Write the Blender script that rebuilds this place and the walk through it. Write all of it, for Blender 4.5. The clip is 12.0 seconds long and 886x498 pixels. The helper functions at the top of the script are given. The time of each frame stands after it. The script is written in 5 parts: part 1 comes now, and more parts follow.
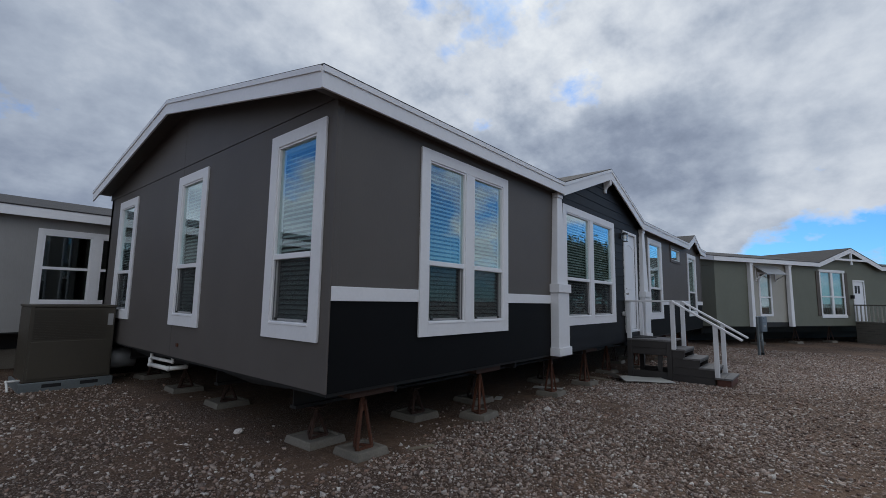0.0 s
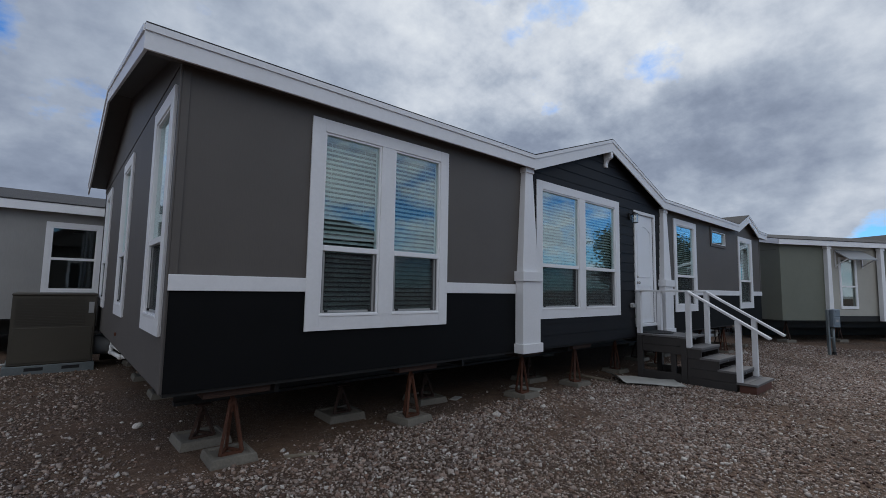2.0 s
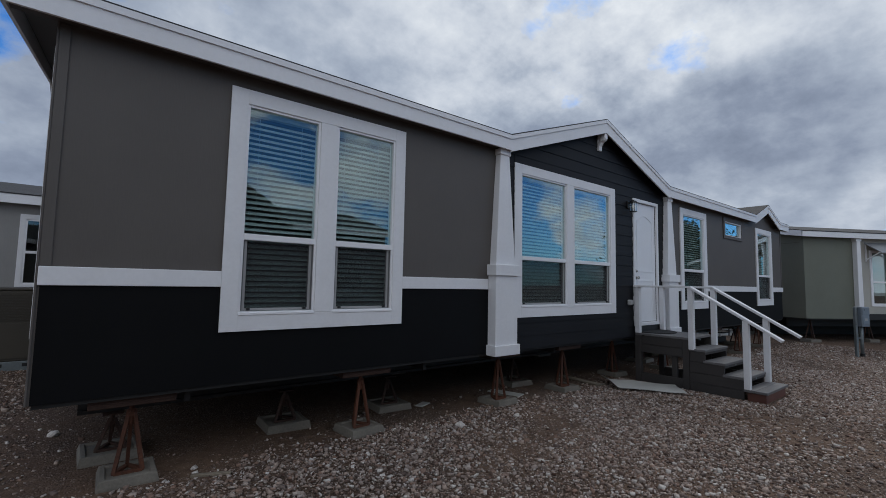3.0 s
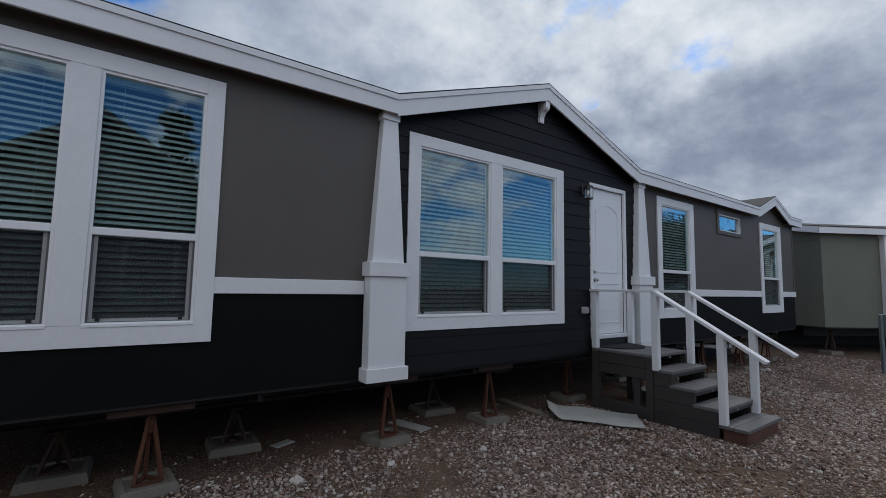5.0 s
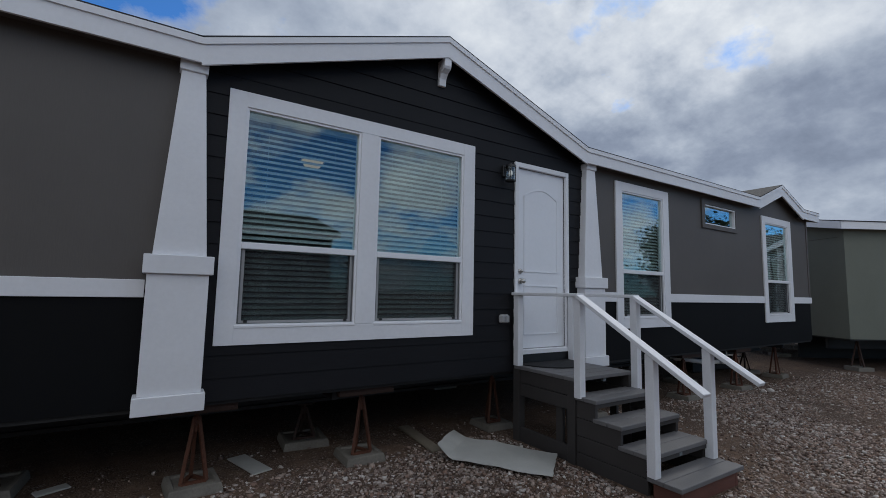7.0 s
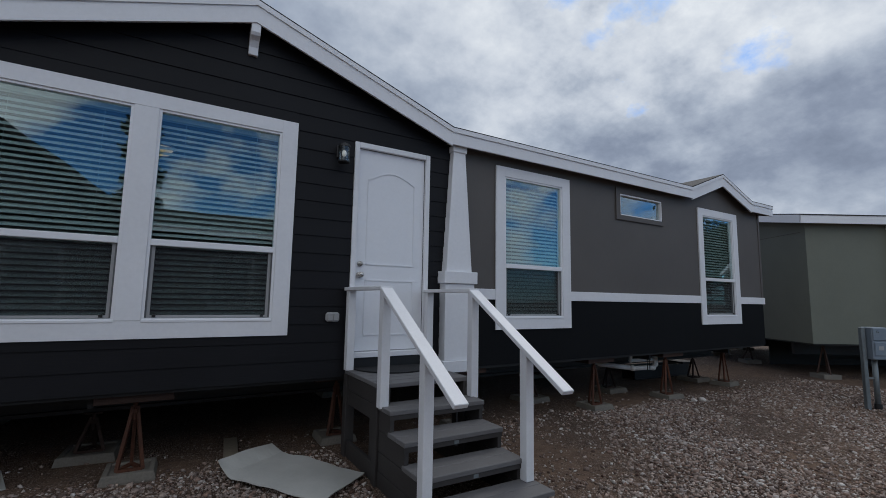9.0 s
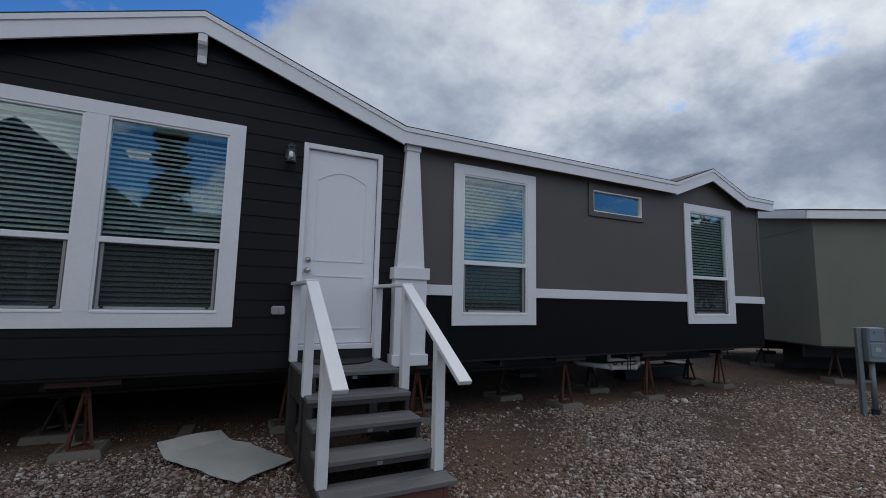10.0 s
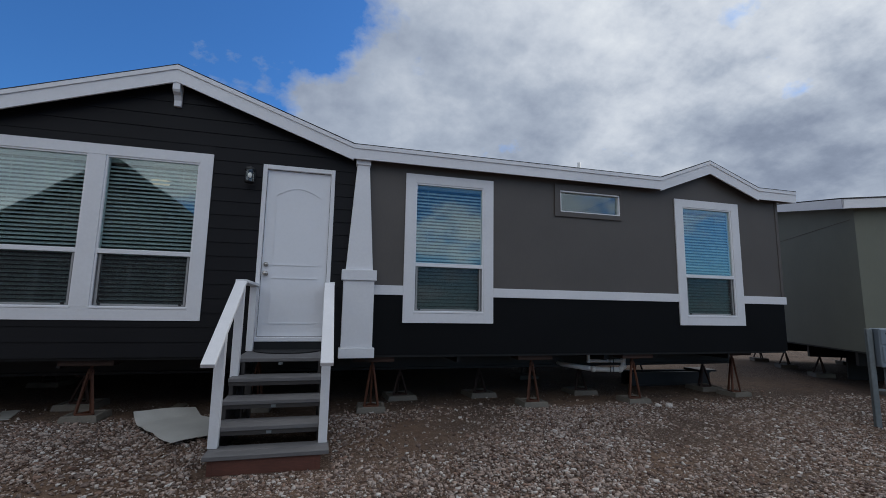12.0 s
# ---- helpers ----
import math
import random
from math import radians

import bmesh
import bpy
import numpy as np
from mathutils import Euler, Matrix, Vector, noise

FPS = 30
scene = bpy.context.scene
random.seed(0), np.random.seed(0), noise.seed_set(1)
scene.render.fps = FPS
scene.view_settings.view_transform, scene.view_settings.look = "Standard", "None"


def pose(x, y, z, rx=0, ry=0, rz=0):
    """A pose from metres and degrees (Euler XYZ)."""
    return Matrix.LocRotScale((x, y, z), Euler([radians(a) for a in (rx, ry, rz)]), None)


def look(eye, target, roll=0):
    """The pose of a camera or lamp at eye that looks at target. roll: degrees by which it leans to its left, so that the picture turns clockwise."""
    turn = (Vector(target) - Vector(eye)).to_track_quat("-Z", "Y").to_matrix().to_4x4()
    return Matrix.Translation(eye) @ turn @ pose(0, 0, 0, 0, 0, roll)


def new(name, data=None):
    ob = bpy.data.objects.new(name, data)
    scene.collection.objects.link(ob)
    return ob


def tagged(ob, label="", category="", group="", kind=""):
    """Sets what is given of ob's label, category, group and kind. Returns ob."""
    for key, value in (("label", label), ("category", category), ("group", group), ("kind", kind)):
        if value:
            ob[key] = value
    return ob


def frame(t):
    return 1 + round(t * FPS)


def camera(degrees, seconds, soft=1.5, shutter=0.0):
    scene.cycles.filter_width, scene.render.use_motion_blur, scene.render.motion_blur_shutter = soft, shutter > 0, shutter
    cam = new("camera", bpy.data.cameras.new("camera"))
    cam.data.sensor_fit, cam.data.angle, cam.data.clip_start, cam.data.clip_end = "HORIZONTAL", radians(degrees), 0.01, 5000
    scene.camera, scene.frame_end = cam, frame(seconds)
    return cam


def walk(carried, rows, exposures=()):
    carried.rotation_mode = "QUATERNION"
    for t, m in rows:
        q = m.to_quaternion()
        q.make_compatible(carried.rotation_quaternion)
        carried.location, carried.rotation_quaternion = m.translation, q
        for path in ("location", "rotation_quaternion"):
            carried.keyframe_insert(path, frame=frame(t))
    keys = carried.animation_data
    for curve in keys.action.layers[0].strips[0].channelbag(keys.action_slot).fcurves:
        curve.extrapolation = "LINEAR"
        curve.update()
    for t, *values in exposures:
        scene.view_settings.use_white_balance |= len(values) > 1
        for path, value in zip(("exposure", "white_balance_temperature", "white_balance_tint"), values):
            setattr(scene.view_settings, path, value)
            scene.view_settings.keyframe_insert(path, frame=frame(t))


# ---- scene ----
cam = camera(90.0, 12.0, 0.55)
PATH = [
    (0, (-2.217, -3.08, 1.486), (-0.697, -1.8, 1.718), 0.9),
    (0.5, (-1.876, -3.389, 1.488), (-0.407, -2.05, 1.71), 0.9),
    (1, (-1.485, -3.612, 1.489), (-0.069, -2.215, 1.7), 0.9),
    (1.5, (-1.062, -3.744, 1.505), (0.296, -2.29, 1.704), 0.9),
    (2, (-0.627, -3.806, 1.52), (0.682, -2.304, 1.698), 1.0),
    (2.5, (-0.179, -3.799, 1.517), (1.093, -2.265, 1.68), 1.0),
    (3, (0.245, -3.793, 1.53), (1.49, -2.235, 1.685), 1.1),
    (5, (2.162, -3.693, 1.541), (3.336, -2.084, 1.716), 1.0),
    (5.5, (2.636, -3.718, 1.539), (3.788, -2.093, 1.721), 1.0),
    (6, (3.092, -3.695, 1.549), (4.215, -2.051, 1.733), 1.1),
    (6.5, (3.558, -3.696, 1.565), (4.651, -2.031, 1.749), 1.2),
    (8.5, (5.496, -3.945, 1.467), (6.523, -2.243, 1.691), 1.0),
    (9, (5.909, -4.189, 1.467), (6.921, -2.478, 1.691), 1.0),
    (9.5, (6.304, -4.424, 1.439), (7.27, -2.688, 1.668), 1.1),
    (10, (6.668, -4.694, 1.413), (7.546, -2.912, 1.643), 1.2),
    (10.5, (7.01, -4.952, 1.393), (7.788, -3.124, 1.624), 1.2),
    (11, (7.378, -5.214, 1.369), (8.054, -3.347, 1.61), 1.2),
    (11.5, (7.754, -5.459, 1.334), (8.341, -3.564, 1.589), 1.2),
    (12, (8.126, -5.673, 1.313), (8.634, -3.757, 1.578), 1.0),
]
walk(cam, [(t, look(eye, target, roll)) for t, eye, target, roll in PATH], [(0.0, 0.0), (12.0, 0.0)])


# ---- world, sun ----
SUN_DIR = Vector((0.65, 0.38, 0.68)).normalized()      # towards the sun, behind the thin cloud


def link(nt, a, b):
    nt.links.new(a, b)


def node(nt, kind, **props):
    n = nt.nodes.new(kind)
    for k, v in props.items():
        n.inputs[k].default_value = v
    return n


def maths(nt, op, a, b=None, clamp=False):
    n = nt.nodes.new("ShaderNodeMath")
    n.operation, n.use_clamp = op, clamp
    for i, v in enumerate((a, b)):
        if v is None:
            continue
        if isinstance(v, (int, float)):
            n.inputs[i].default_value = v
        else:
            nt.links.new(v, n.inputs[i])
    return n.outputs[0]


def ramp(nt, fac, stops):
    n = nt.nodes.new("ShaderNodeValToRGB")
    e = n.color_ramp.elements
    while len(e) < len(stops):
        e.new(0.5)
    for el, (p, c) in zip(e, stops):
        el.position = p
        el.color = (c, c, c, 1) if isinstance(c, (int, float)) else (*c, 1)
    nt.links.new(fac, n.inputs[0])
    return n.outputs[0]


def blend(nt, fac, a, b, mode="MIX"):
    n = nt.nodes.new("ShaderNodeMix")
    n.data_type, n.blend_type = "RGBA", mode
    for i, v in ((0, fac), (6, a), (7, b)):
        if isinstance(v, (int, float)):
            n.inputs[i].default_value = v
        elif isinstance(v, tuple):
            n.inputs[i].default_value = (*v, 1)
        else:
            nt.links.new(v, n.inputs[i])
    return n.outputs[2]


def make_world():
    w = bpy.data.worlds.new("sky")
    scene.world = w
    w.use_nodes = True
    nt = w.node_tree
    nt.nodes.clear()
    sky = nt.nodes.new("ShaderNodeTexSky")
    sky.sky_type = "NISHITA"
    sky.sun_disc = False
    sky.sun_elevation = math.asin(SUN_DIR.z)
    sky.sun_rotation = math.atan2(SUN_DIR.x, SUN_DIR.y)
    sky.air_density, sky.dust_density, sky.ozone_density = 1.0, 0.3, 2.5
    tc = nt.nodes.new("ShaderNodeTexCoord")
    sep = nt.nodes.new("ShaderNodeSeparateXYZ")
    link(nt, tc.outputs["Generated"], sep.inputs[0])
    up = maths(nt, "ADD", maths(nt, "MAXIMUM", sep.outputs[2], 0.0), 0.48)
    u, v = maths(nt, "DIVIDE", sep.outputs[0], up), maths(nt, "DIVIDE", sep.outputs[1], up)
    uv = nt.nodes.new("ShaderNodeCombineXYZ")
    link(nt, u, uv.inputs[0]), link(nt, v, uv.inputs[1])

    def fbm(scale, detail, rough, z, distort=0.0):
        uvz = nt.nodes.new("ShaderNodeVectorMath")
        uvz.operation = "ADD"
        link(nt, uv.outputs[0], uvz.inputs[0])
        uvz.inputs[1].default_value = (0, 0, z)
        n = node(nt, "ShaderNodeTexNoise", Scale=scale, Detail=detail, Roughness=rough, Distortion=distort)
        link(nt, uvz.outputs[0], n.inputs["Vector"])
        return n.outputs[0]

    def towards(x, y, z):
        d = nt.nodes.new("ShaderNodeVectorMath")
        d.operation = "DOT_PRODUCT"
        link(nt, tc.outputs["Generated"], d.inputs[0])
        d.inputs[1].default_value = Vector((x, y, z)).normalized()
        return d.outputs["Value"]

    def heading(az, el):
        return towards(math.sin(radians(az)) * math.cos(radians(el)), math.cos(radians(az)) * math.cos(radians(el)), math.sin(radians(el)))

    big, fine = fbm(1.25, 4, 0.5, 5.3), fbm(4.6, 9, 0.60, 7.7, 0.0)
    dens = maths(nt, "ADD", maths(nt, "MULTIPLY", big, 0.55), maths(nt, "MULTIPLY", fine, 0.66))
    dens = maths(nt, "ADD", dens, 0.135)
    # the deck breaks up in the north-west, low in the east, behind the walker and, in pinholes, round the sun
    gap = ramp(nt, heading(-28, 37), [(0.885, 0.0), (0.965, 0.30)])
    east = maths(nt, "MULTIPLY", ramp(nt, heading(100, 2), [(0.93, 0.0), (0.975, 0.36)]), ramp(nt, sep.outputs[2], [(0.13, 1.0), (0.20, 0.0)]))
    south = maths(nt, "MULTIPLY", ramp(nt, heading(152, 16), [(0.60, 0.0), (0.85, 0.25)]), ramp(nt, sep.outputs[2], [(0.33, 1.0), (0.46, 0.0)]))
    pinholes = ramp(nt, heading(62, 33), [(0.95, 0.0), (0.99, 0.10)])
    thin = ramp(nt, heading(1, 24), [(0.96, 0.0), (0.995, 0.13)])
    for hole in (gap, east, south, pinholes, thin):
        dens = maths(nt, "SUBTRACT", dens, hole)
    cover = ramp(nt, dens, [(0.50, 0.0), (0.60, 1.0)])
    shade, cells = fbm(1.5, 4, 0.5, 12.4, 0.0), fbm(7.0, 9, 0.58, 21.0, 0.0)
    sunny = maths(nt, "POWER", maths(nt, "MAXIMUM", towards(*SUN_DIR), 0.0), 11.0)
    lum = maths(nt, "ADD", maths(nt, "ADD", maths(nt, "MULTIPLY", shade, 0.6), 0.115), maths(nt, "MULTIPLY", sunny, 0.36))
    lum = maths(nt, "ADD", lum, maths(nt, "MULTIPLY", maths(nt, "SUBTRACT", cells, 0.5), maths(nt, "ADD", maths(nt, "MULTIPLY", sunny, 0.9), 0.55)))
    lum = maths(nt, "ADD", maths(nt, "ADD", lum, 0.045), maths(nt, "MULTIPLY", maths(nt, "SUBTRACT", 1.0, cover), 0.14))
    # a thick grey bank in the east, its lower edge lit
    bank = maths(nt, "MULTIPLY", ramp(nt, heading(67, 15), [(0.93, 0.0), (0.98, 0.25)]), ramp(nt, sep.outputs[2], [(0.165, 0.0), (0.23, 1.0), (0.33, 1.0), (0.43, 0.0)]))
    lum = maths(nt, "ADD", lum, ramp(nt, heading(22, 32), [(0.92, 0.0), (0.985, 0.15)]))
    lum = maths(nt, "SUBTRACT", maths(nt, "SUBTRACT", lum, bank), ramp(nt, heading(6, 22), [(0.88, 0.0), (0.97, 0.20)]))
    cloud = ramp(nt, lum, [(0.02, (0.14, 0.175, 0.25)), (0.28, (0.26, 0.31, 0.41)), (0.45, (0.39, 0.45, 0.55)), (0.62, (0.58, 0.635, 0.72)), (0.86, (0.79, 0.835, 0.885)), (1.0, (0.88, 0.915, 0.95))])
    b_sky = node(nt, "ShaderNodeBackground", Strength=SKY)
    b_cloud = node(nt, "ShaderNodeBackground", Strength=CLOUD)
    tint = blend(nt, 1.0, sky.outputs[0], (0.35, 0.74, 1.18), "MULTIPLY")
    link(nt, tint, b_sky.inputs[0])
    # clouds opposite the sun are seen from their lit, warmer side
    away = maths(nt, "MAXIMUM", towards(-0.35, -0.93, 0.1), 0.0)
    link(nt, blend(nt, away, cloud, blend(nt, 1.0, cloud, (1.06, 0.99, 0.89), "MULTIPLY")), b_cloud.inputs[0])
    lit = maths(nt, "ADD", 1.0, maths(nt, "MULTIPLY", away, 1.15))
    link(nt, maths(nt, "MULTIPLY", lit, CLOUD), b_cloud.inputs["Strength"])
    mix = nt.nodes.new("ShaderNodeMixShader")
    link(nt, cover, mix.inputs[0]), link(nt, b_sky.outputs[0], mix.inputs[1]), link(nt, b_cloud.outputs[0], mix.inputs[2])
    out = nt.nodes.new("ShaderNodeOutputWorld")
    link(nt, mix.outputs[0], out.inputs[0])


SKY, CLOUD = 0.108, 0.99
make_world()
sun = new("sun", bpy.data.lights.new("sun", "SUN"))
sun.data.energy, sun.data.angle, sun.data.color = 1.3, radians(30), (1.0, 0.97, 0.93)
sun.matrix_world = look(SUN_DIR * 40, (0, 0, 0))


# ---- materials ----
def surface(name, color, rough=0.6, metal=0.0, grain=0.15, stain=0.15, scale=30.0, stretch=(1, 1, 1), bump=0.1, bump_dist=0.003,
            warm=(1, 1, 1), spec=0.5, random_amount=0.0):
    """A painted or raw surface: its colour, with fine grain, broad stains and fine relief."""
    m = bpy.data.materials.new(name)
    m.use_nodes = True
    nt = m.node_tree
    b = nt.nodes["Principled BSDF"]
    tc = nt.nodes.new("ShaderNodeTexCoord")
    geo = nt.nodes.new("ShaderNodeNewGeometry")
    mp = nt.nodes.new("ShaderNodeMapping")
    mp.inputs["Scale"].default_value = stretch
    link(nt, geo.outputs["Position"], mp.inputs[0])
    fine = node(nt, "ShaderNodeTexNoise", Scale=scale, Detail=6.0, Roughness=0.6)
    broad = node(nt, "ShaderNodeTexNoise", Scale=1.3, Detail=4.0, Roughness=0.6)
    link(nt, mp.outputs[0], fine.inputs["Vector"])
    link(nt, geo.outputs["Position"], broad.inputs["Vector"])
    g = ramp(nt, fine.outputs[0], [(0.3, 1 - grain), (0.7, 1 + 0.0)])
    s = ramp(nt, broad.outputs[0], [(0.35, tuple(1 - stain * w for w in warm)), (0.65, 1.0)])
    c = blend(nt, 1.0, blend(nt, 1.0, tuple(color), g, "MULTIPLY"), s, "MULTIPLY")
    if random_amount:
        info = nt.nodes.new("ShaderNodeObjectInfo")
        c = blend(nt, 1.0, c, ramp(nt, info.outputs["Random"], [(0, 1 - random_amount), (1, 1.0)]), "MULTIPLY")
    link(nt, c, b.inputs["Base Color"])
    r = maths(nt, "ADD", maths(nt, "MULTIPLY", fine.outputs[0], 0.18), rough - 0.09)
    link(nt, r, b.inputs["Roughness"])
    b.inputs["Metallic"].default_value = metal
    b.inputs["Specular IOR Level"].default_value = spec
    if bump:
        bp = node(nt, "ShaderNodeBump", Strength=bump, Distance=bump_dist)
        link(nt, fine.outputs[0], bp.inputs["Height"])
        link(nt, bp.outputs[0], b.inputs["Normal"])
    return m


WOODGRAIN = (6, 6, 0.35)
M_BROWN = surface("taupe_panel_paint", (0.107, 0.0945, 0.0865), 0.62, grain=0.12, stain=0.10, scale=26, stretch=WOODGRAIN, bump=0.35, bump_dist=0.002)
M_BLACK = surface("black_panel_paint", (0.0058, 0.0062, 0.0072), 0.62, grain=0.15, stain=0.2, scale=26, stretch=WOODGRAIN, bump=0.3, bump_dist=0.002, spec=0.13)
M_LAP = surface("charcoal_lap_paint", (0.0128, 0.0128, 0.0152), 0.55, grain=0.2, stain=0.12, scale=22, stretch=(0.4, 5, 6), bump=0.35, bump_dist=0.002, spec=0.18, random_amount=0.15)
M_WHITE = surface("white_trim_paint", (0.80, 0.80, 0.82), 0.5, grain=0.05, stain=0.06, scale=30, stretch=(1, 1, 1), bump=0.08)
M_VINYL = surface("white_vinyl", (0.82, 0.82, 0.84), 0.35, grain=0.02, stain=0.03, bump=0.0)
M_DOOR = surface("white_door_paint", (0.82, 0.83, 0.86), 0.42, grain=0.03, stain=0.04, bump=0.05)
M_RAIL = surface("white_rail_paint", (0.78, 0.78, 0.80), 0.5, grain=0.06, stain=0.12, scale=60, bump=0.12)
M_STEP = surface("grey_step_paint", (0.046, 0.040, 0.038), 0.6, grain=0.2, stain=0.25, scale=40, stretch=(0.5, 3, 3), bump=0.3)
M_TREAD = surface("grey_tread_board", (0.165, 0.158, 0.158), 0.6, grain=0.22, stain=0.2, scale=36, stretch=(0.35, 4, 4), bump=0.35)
M_REDWOOD = surface("red_brown_riser", (0.17, 0.062, 0.042), 0.65, grain=0.3, stain=0.4, scale=40, stretch=(0.5, 3, 3), bump=0.3)
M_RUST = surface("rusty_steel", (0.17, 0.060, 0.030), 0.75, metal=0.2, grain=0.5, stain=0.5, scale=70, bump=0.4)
# the same rust, darkened in its colour for the shade under the floors
M_RUSTDK = surface("shaded_rusty_steel", (0.075, 0.036, 0.024), 0.75, metal=0.2, grain=0.5, stain=0.5, scale=70, bump=0.4)
M_CONC = surface("concrete_pad", (0.215, 0.192, 0.16), 0.85, grain=0.3, stain=0.35, scale=60, bump=0.5, bump_dist=0.004)
M_CHASSIS = surface("black_chassis_steel", (0.016, 0.015, 0.015), 0.6, grain=0.3, stain=0.4, bump=0.1)
M_UNDER = surface("underbelly_wrap", (0.018, 0.018, 0.018), 0.7, grain=0.2, stain=0.4, bump=0.2)
M_PVC = surface("white_pvc", (0.78, 0.77, 0.74), 0.4, grain=0.04, stain=0.15, bump=0.0)
# beige lowered in the colour itself, so rooms behind the blinds look dim
M_INNER = surface("dimmed_beige_wall", (0.14, 0.132, 0.12), 0.8, grain=0.04, stain=0.05, bump=0.0)
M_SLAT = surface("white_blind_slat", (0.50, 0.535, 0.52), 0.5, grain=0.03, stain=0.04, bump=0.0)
M_METER = surface("grey_painted_steel", (0.20, 0.24, 0.28), 0.5, metal=0.3, grain=0.08, stain=0.15, bump=0.05)
M_POST = surface("galvanised_post", (0.22, 0.25, 0.26), 0.55, metal=0.5, grain=0.2, stain=0.25, bump=0.1)
M_BLK = surface("black_metal", (0.012, 0.012, 0.013), 0.45, grain=0.1, stain=0.1, bump=0.05)
M_CHROME = surface("satin_nickel", (0.55, 0.53, 0.50), 0.28, metal=1.0, grain=0.05, stain=0.05, bump=0.0)
M_PLASTIC = surface("grey_plastic", (0.34, 0.34, 0.34), 0.5, grain=0.04, stain=0.08, bump=0.0)
M_TRACK = surface("grey_window_track", (0.12, 0.12, 0.125), 0.5, grain=0.05, stain=0.1, bump=0.0)
M_MAT = surface("black_rubber_mat", (0.012, 0.012, 0.013), 0.85, grain=0.4, stain=0.2, scale=120, bump=0.6)
M_SHEET = surface("grey_vinyl_sheet", (0.50, 0.49, 0.455), 0.55, grain=0.08, stain=0.22, scale=50, bump=0.12)
M_SCRAP = surface("weathered_board", (0.26, 0.215, 0.16), 0.8, grain=0.4, stain=0.4, scale=40, stretch=(0.5, 4, 4), bump=0.4)
M_AC = surface("taupe_metal_cabinet", (0.066, 0.057, 0.043), 0.5, metal=0.1, grain=0.05, stain=0.15, bump=0.04)
M_NL_WALL = surface("light_grey_panel_paint", (0.29, 0.285, 0.28), 0.65, grain=0.1, stain=0.1, scale=26, stretch=WOODGRAIN, bump=0.3)
M_NR_WALL = surface("olive_panel_paint", (0.156, 0.164, 0.128), 0.65, grain=0.1, stain=0.1, scale=26, stretch=WOODGRAIN, bump=0.3)
M_NR_PALE = surface("cream_panel_paint", (0.42, 0.405, 0.36), 0.65, grain=0.08, stain=0.1, scale=26, stretch=WOODGRAIN, bump=0.3)
M_NR_SHUT = surface("brown_shutter_paint", (0.10, 0.08, 0.062), 0.6, grain=0.15, stain=0.2, bump=0.1)
M_AWN = surface("grey_awning_metal", (0.36, 0.37, 0.38), 0.5, metal=0.2, grain=0.06, stain=0.12, bump=0.05)
M_BARK = surface("tree_bark", (0.09, 0.065, 0.045), 0.9, grain=0.4, stain=0.3, scale=30, stretch=(4, 4, 0.6), bump=0.5)
M_LEAF = surface("tree_leaves", (0.04, 0.07, 0.028), 0.6, grain=0.4, stain=0.4, scale=3, bump=0.0)
M_DECK = surface("weathered_deck_paint", (0.11, 0.10, 0.085), 0.7, grain=0.2, stain=0.25, scale=30, bump=0.2)


def make_shingle():
    m = surface("asphalt_shingle", (0.048, 0.047, 0.049), 0.9, grain=0.55, stain=0.25, scale=160, bump=0.6, bump_dist=0.004)
    return m


M_SHINGLE = make_shingle()


def make_glass(name, tint, ior=1.52):
    m = bpy.data.materials.new(name)
    m.use_nodes = True
    nt = m.node_tree
    nt.nodes.clear()
    gl = node(nt, "ShaderNodeBsdfGlossy", Roughness=0.015)
    gl.inputs["Color"].default_value = (0.92, 1.0, 1.0, 1)
    tr = nt.nodes.new("ShaderNodeBsdfTransparent")
    tr.inputs["Color"].default_value = (*tint, 1)
    lw = node(nt, "ShaderNodeLayerWeight", Blend=0.5)
    f0 = ((ior - 1) / (ior + 1)) ** 2
    wav = node(nt, "ShaderNodeTexNoise", Scale=2.2, Detail=1.0)
    geo = nt.nodes.new("ShaderNodeNewGeometry")
    link(nt, geo.outputs["Position"], wav.inputs["Vector"])
    bp = node(nt, "ShaderNodeBump", Strength=0.02, Distance=0.05)
    link(nt, wav.outputs[0], bp.inputs["Height"])
    link(nt, bp.outputs[0], gl.inputs["Normal"])
    mx = nt.nodes.new("ShaderNodeMixShader")
    f2 = maths(nt, "ADD", maths(nt, "MULTIPLY", maths(nt, "POWER", lw.outputs["Facing"], 2.4), 0.85 - f0), f0 * 2.2, True)
    link(nt, f2, mx.inputs[0]), link(nt, tr.outputs[0], mx.inputs[1]), link(nt, gl.outputs[0], mx.inputs[2])
    out = nt.nodes.new("ShaderNodeOutputMaterial")
    link(nt, mx.outputs[0], out.inputs[0])
    return m


M_GLASS = make_glass("tinted_window_glass", (0.86, 0.935, 0.93), 1.5)
M_PLAIN = make_glass("plain_window_glass", (0.84, 0.88, 0.88), 1.38)
M_CLEAR = make_glass("lamp_glass", (0.93, 0.95, 0.95), 1.4)


def make_screen():
    m = bpy.data.materials.new("insect_screen_mesh")
    m.use_nodes = True
    nt = m.node_tree
    nt.nodes.clear()
    d = nt.nodes.new("ShaderNodeBsdfDiffuse")
    d.inputs[0].default_value = (0.035, 0.035, 0.038, 1)
    tr = nt.nodes.new("ShaderNodeBsdfTransparent")
    mx = nt.nodes.new("ShaderNodeMixShader")
    mx.inputs[0].default_value = 0.36
    link(nt, tr.outputs[0], mx.inputs[1]), link(nt, d.outputs[0], mx.inputs[2])
    out = nt.nodes.new("ShaderNodeOutputMaterial")
    link(nt, mx.outputs[0], out.inputs[0])
    return m


M_SCREEN = make_screen()


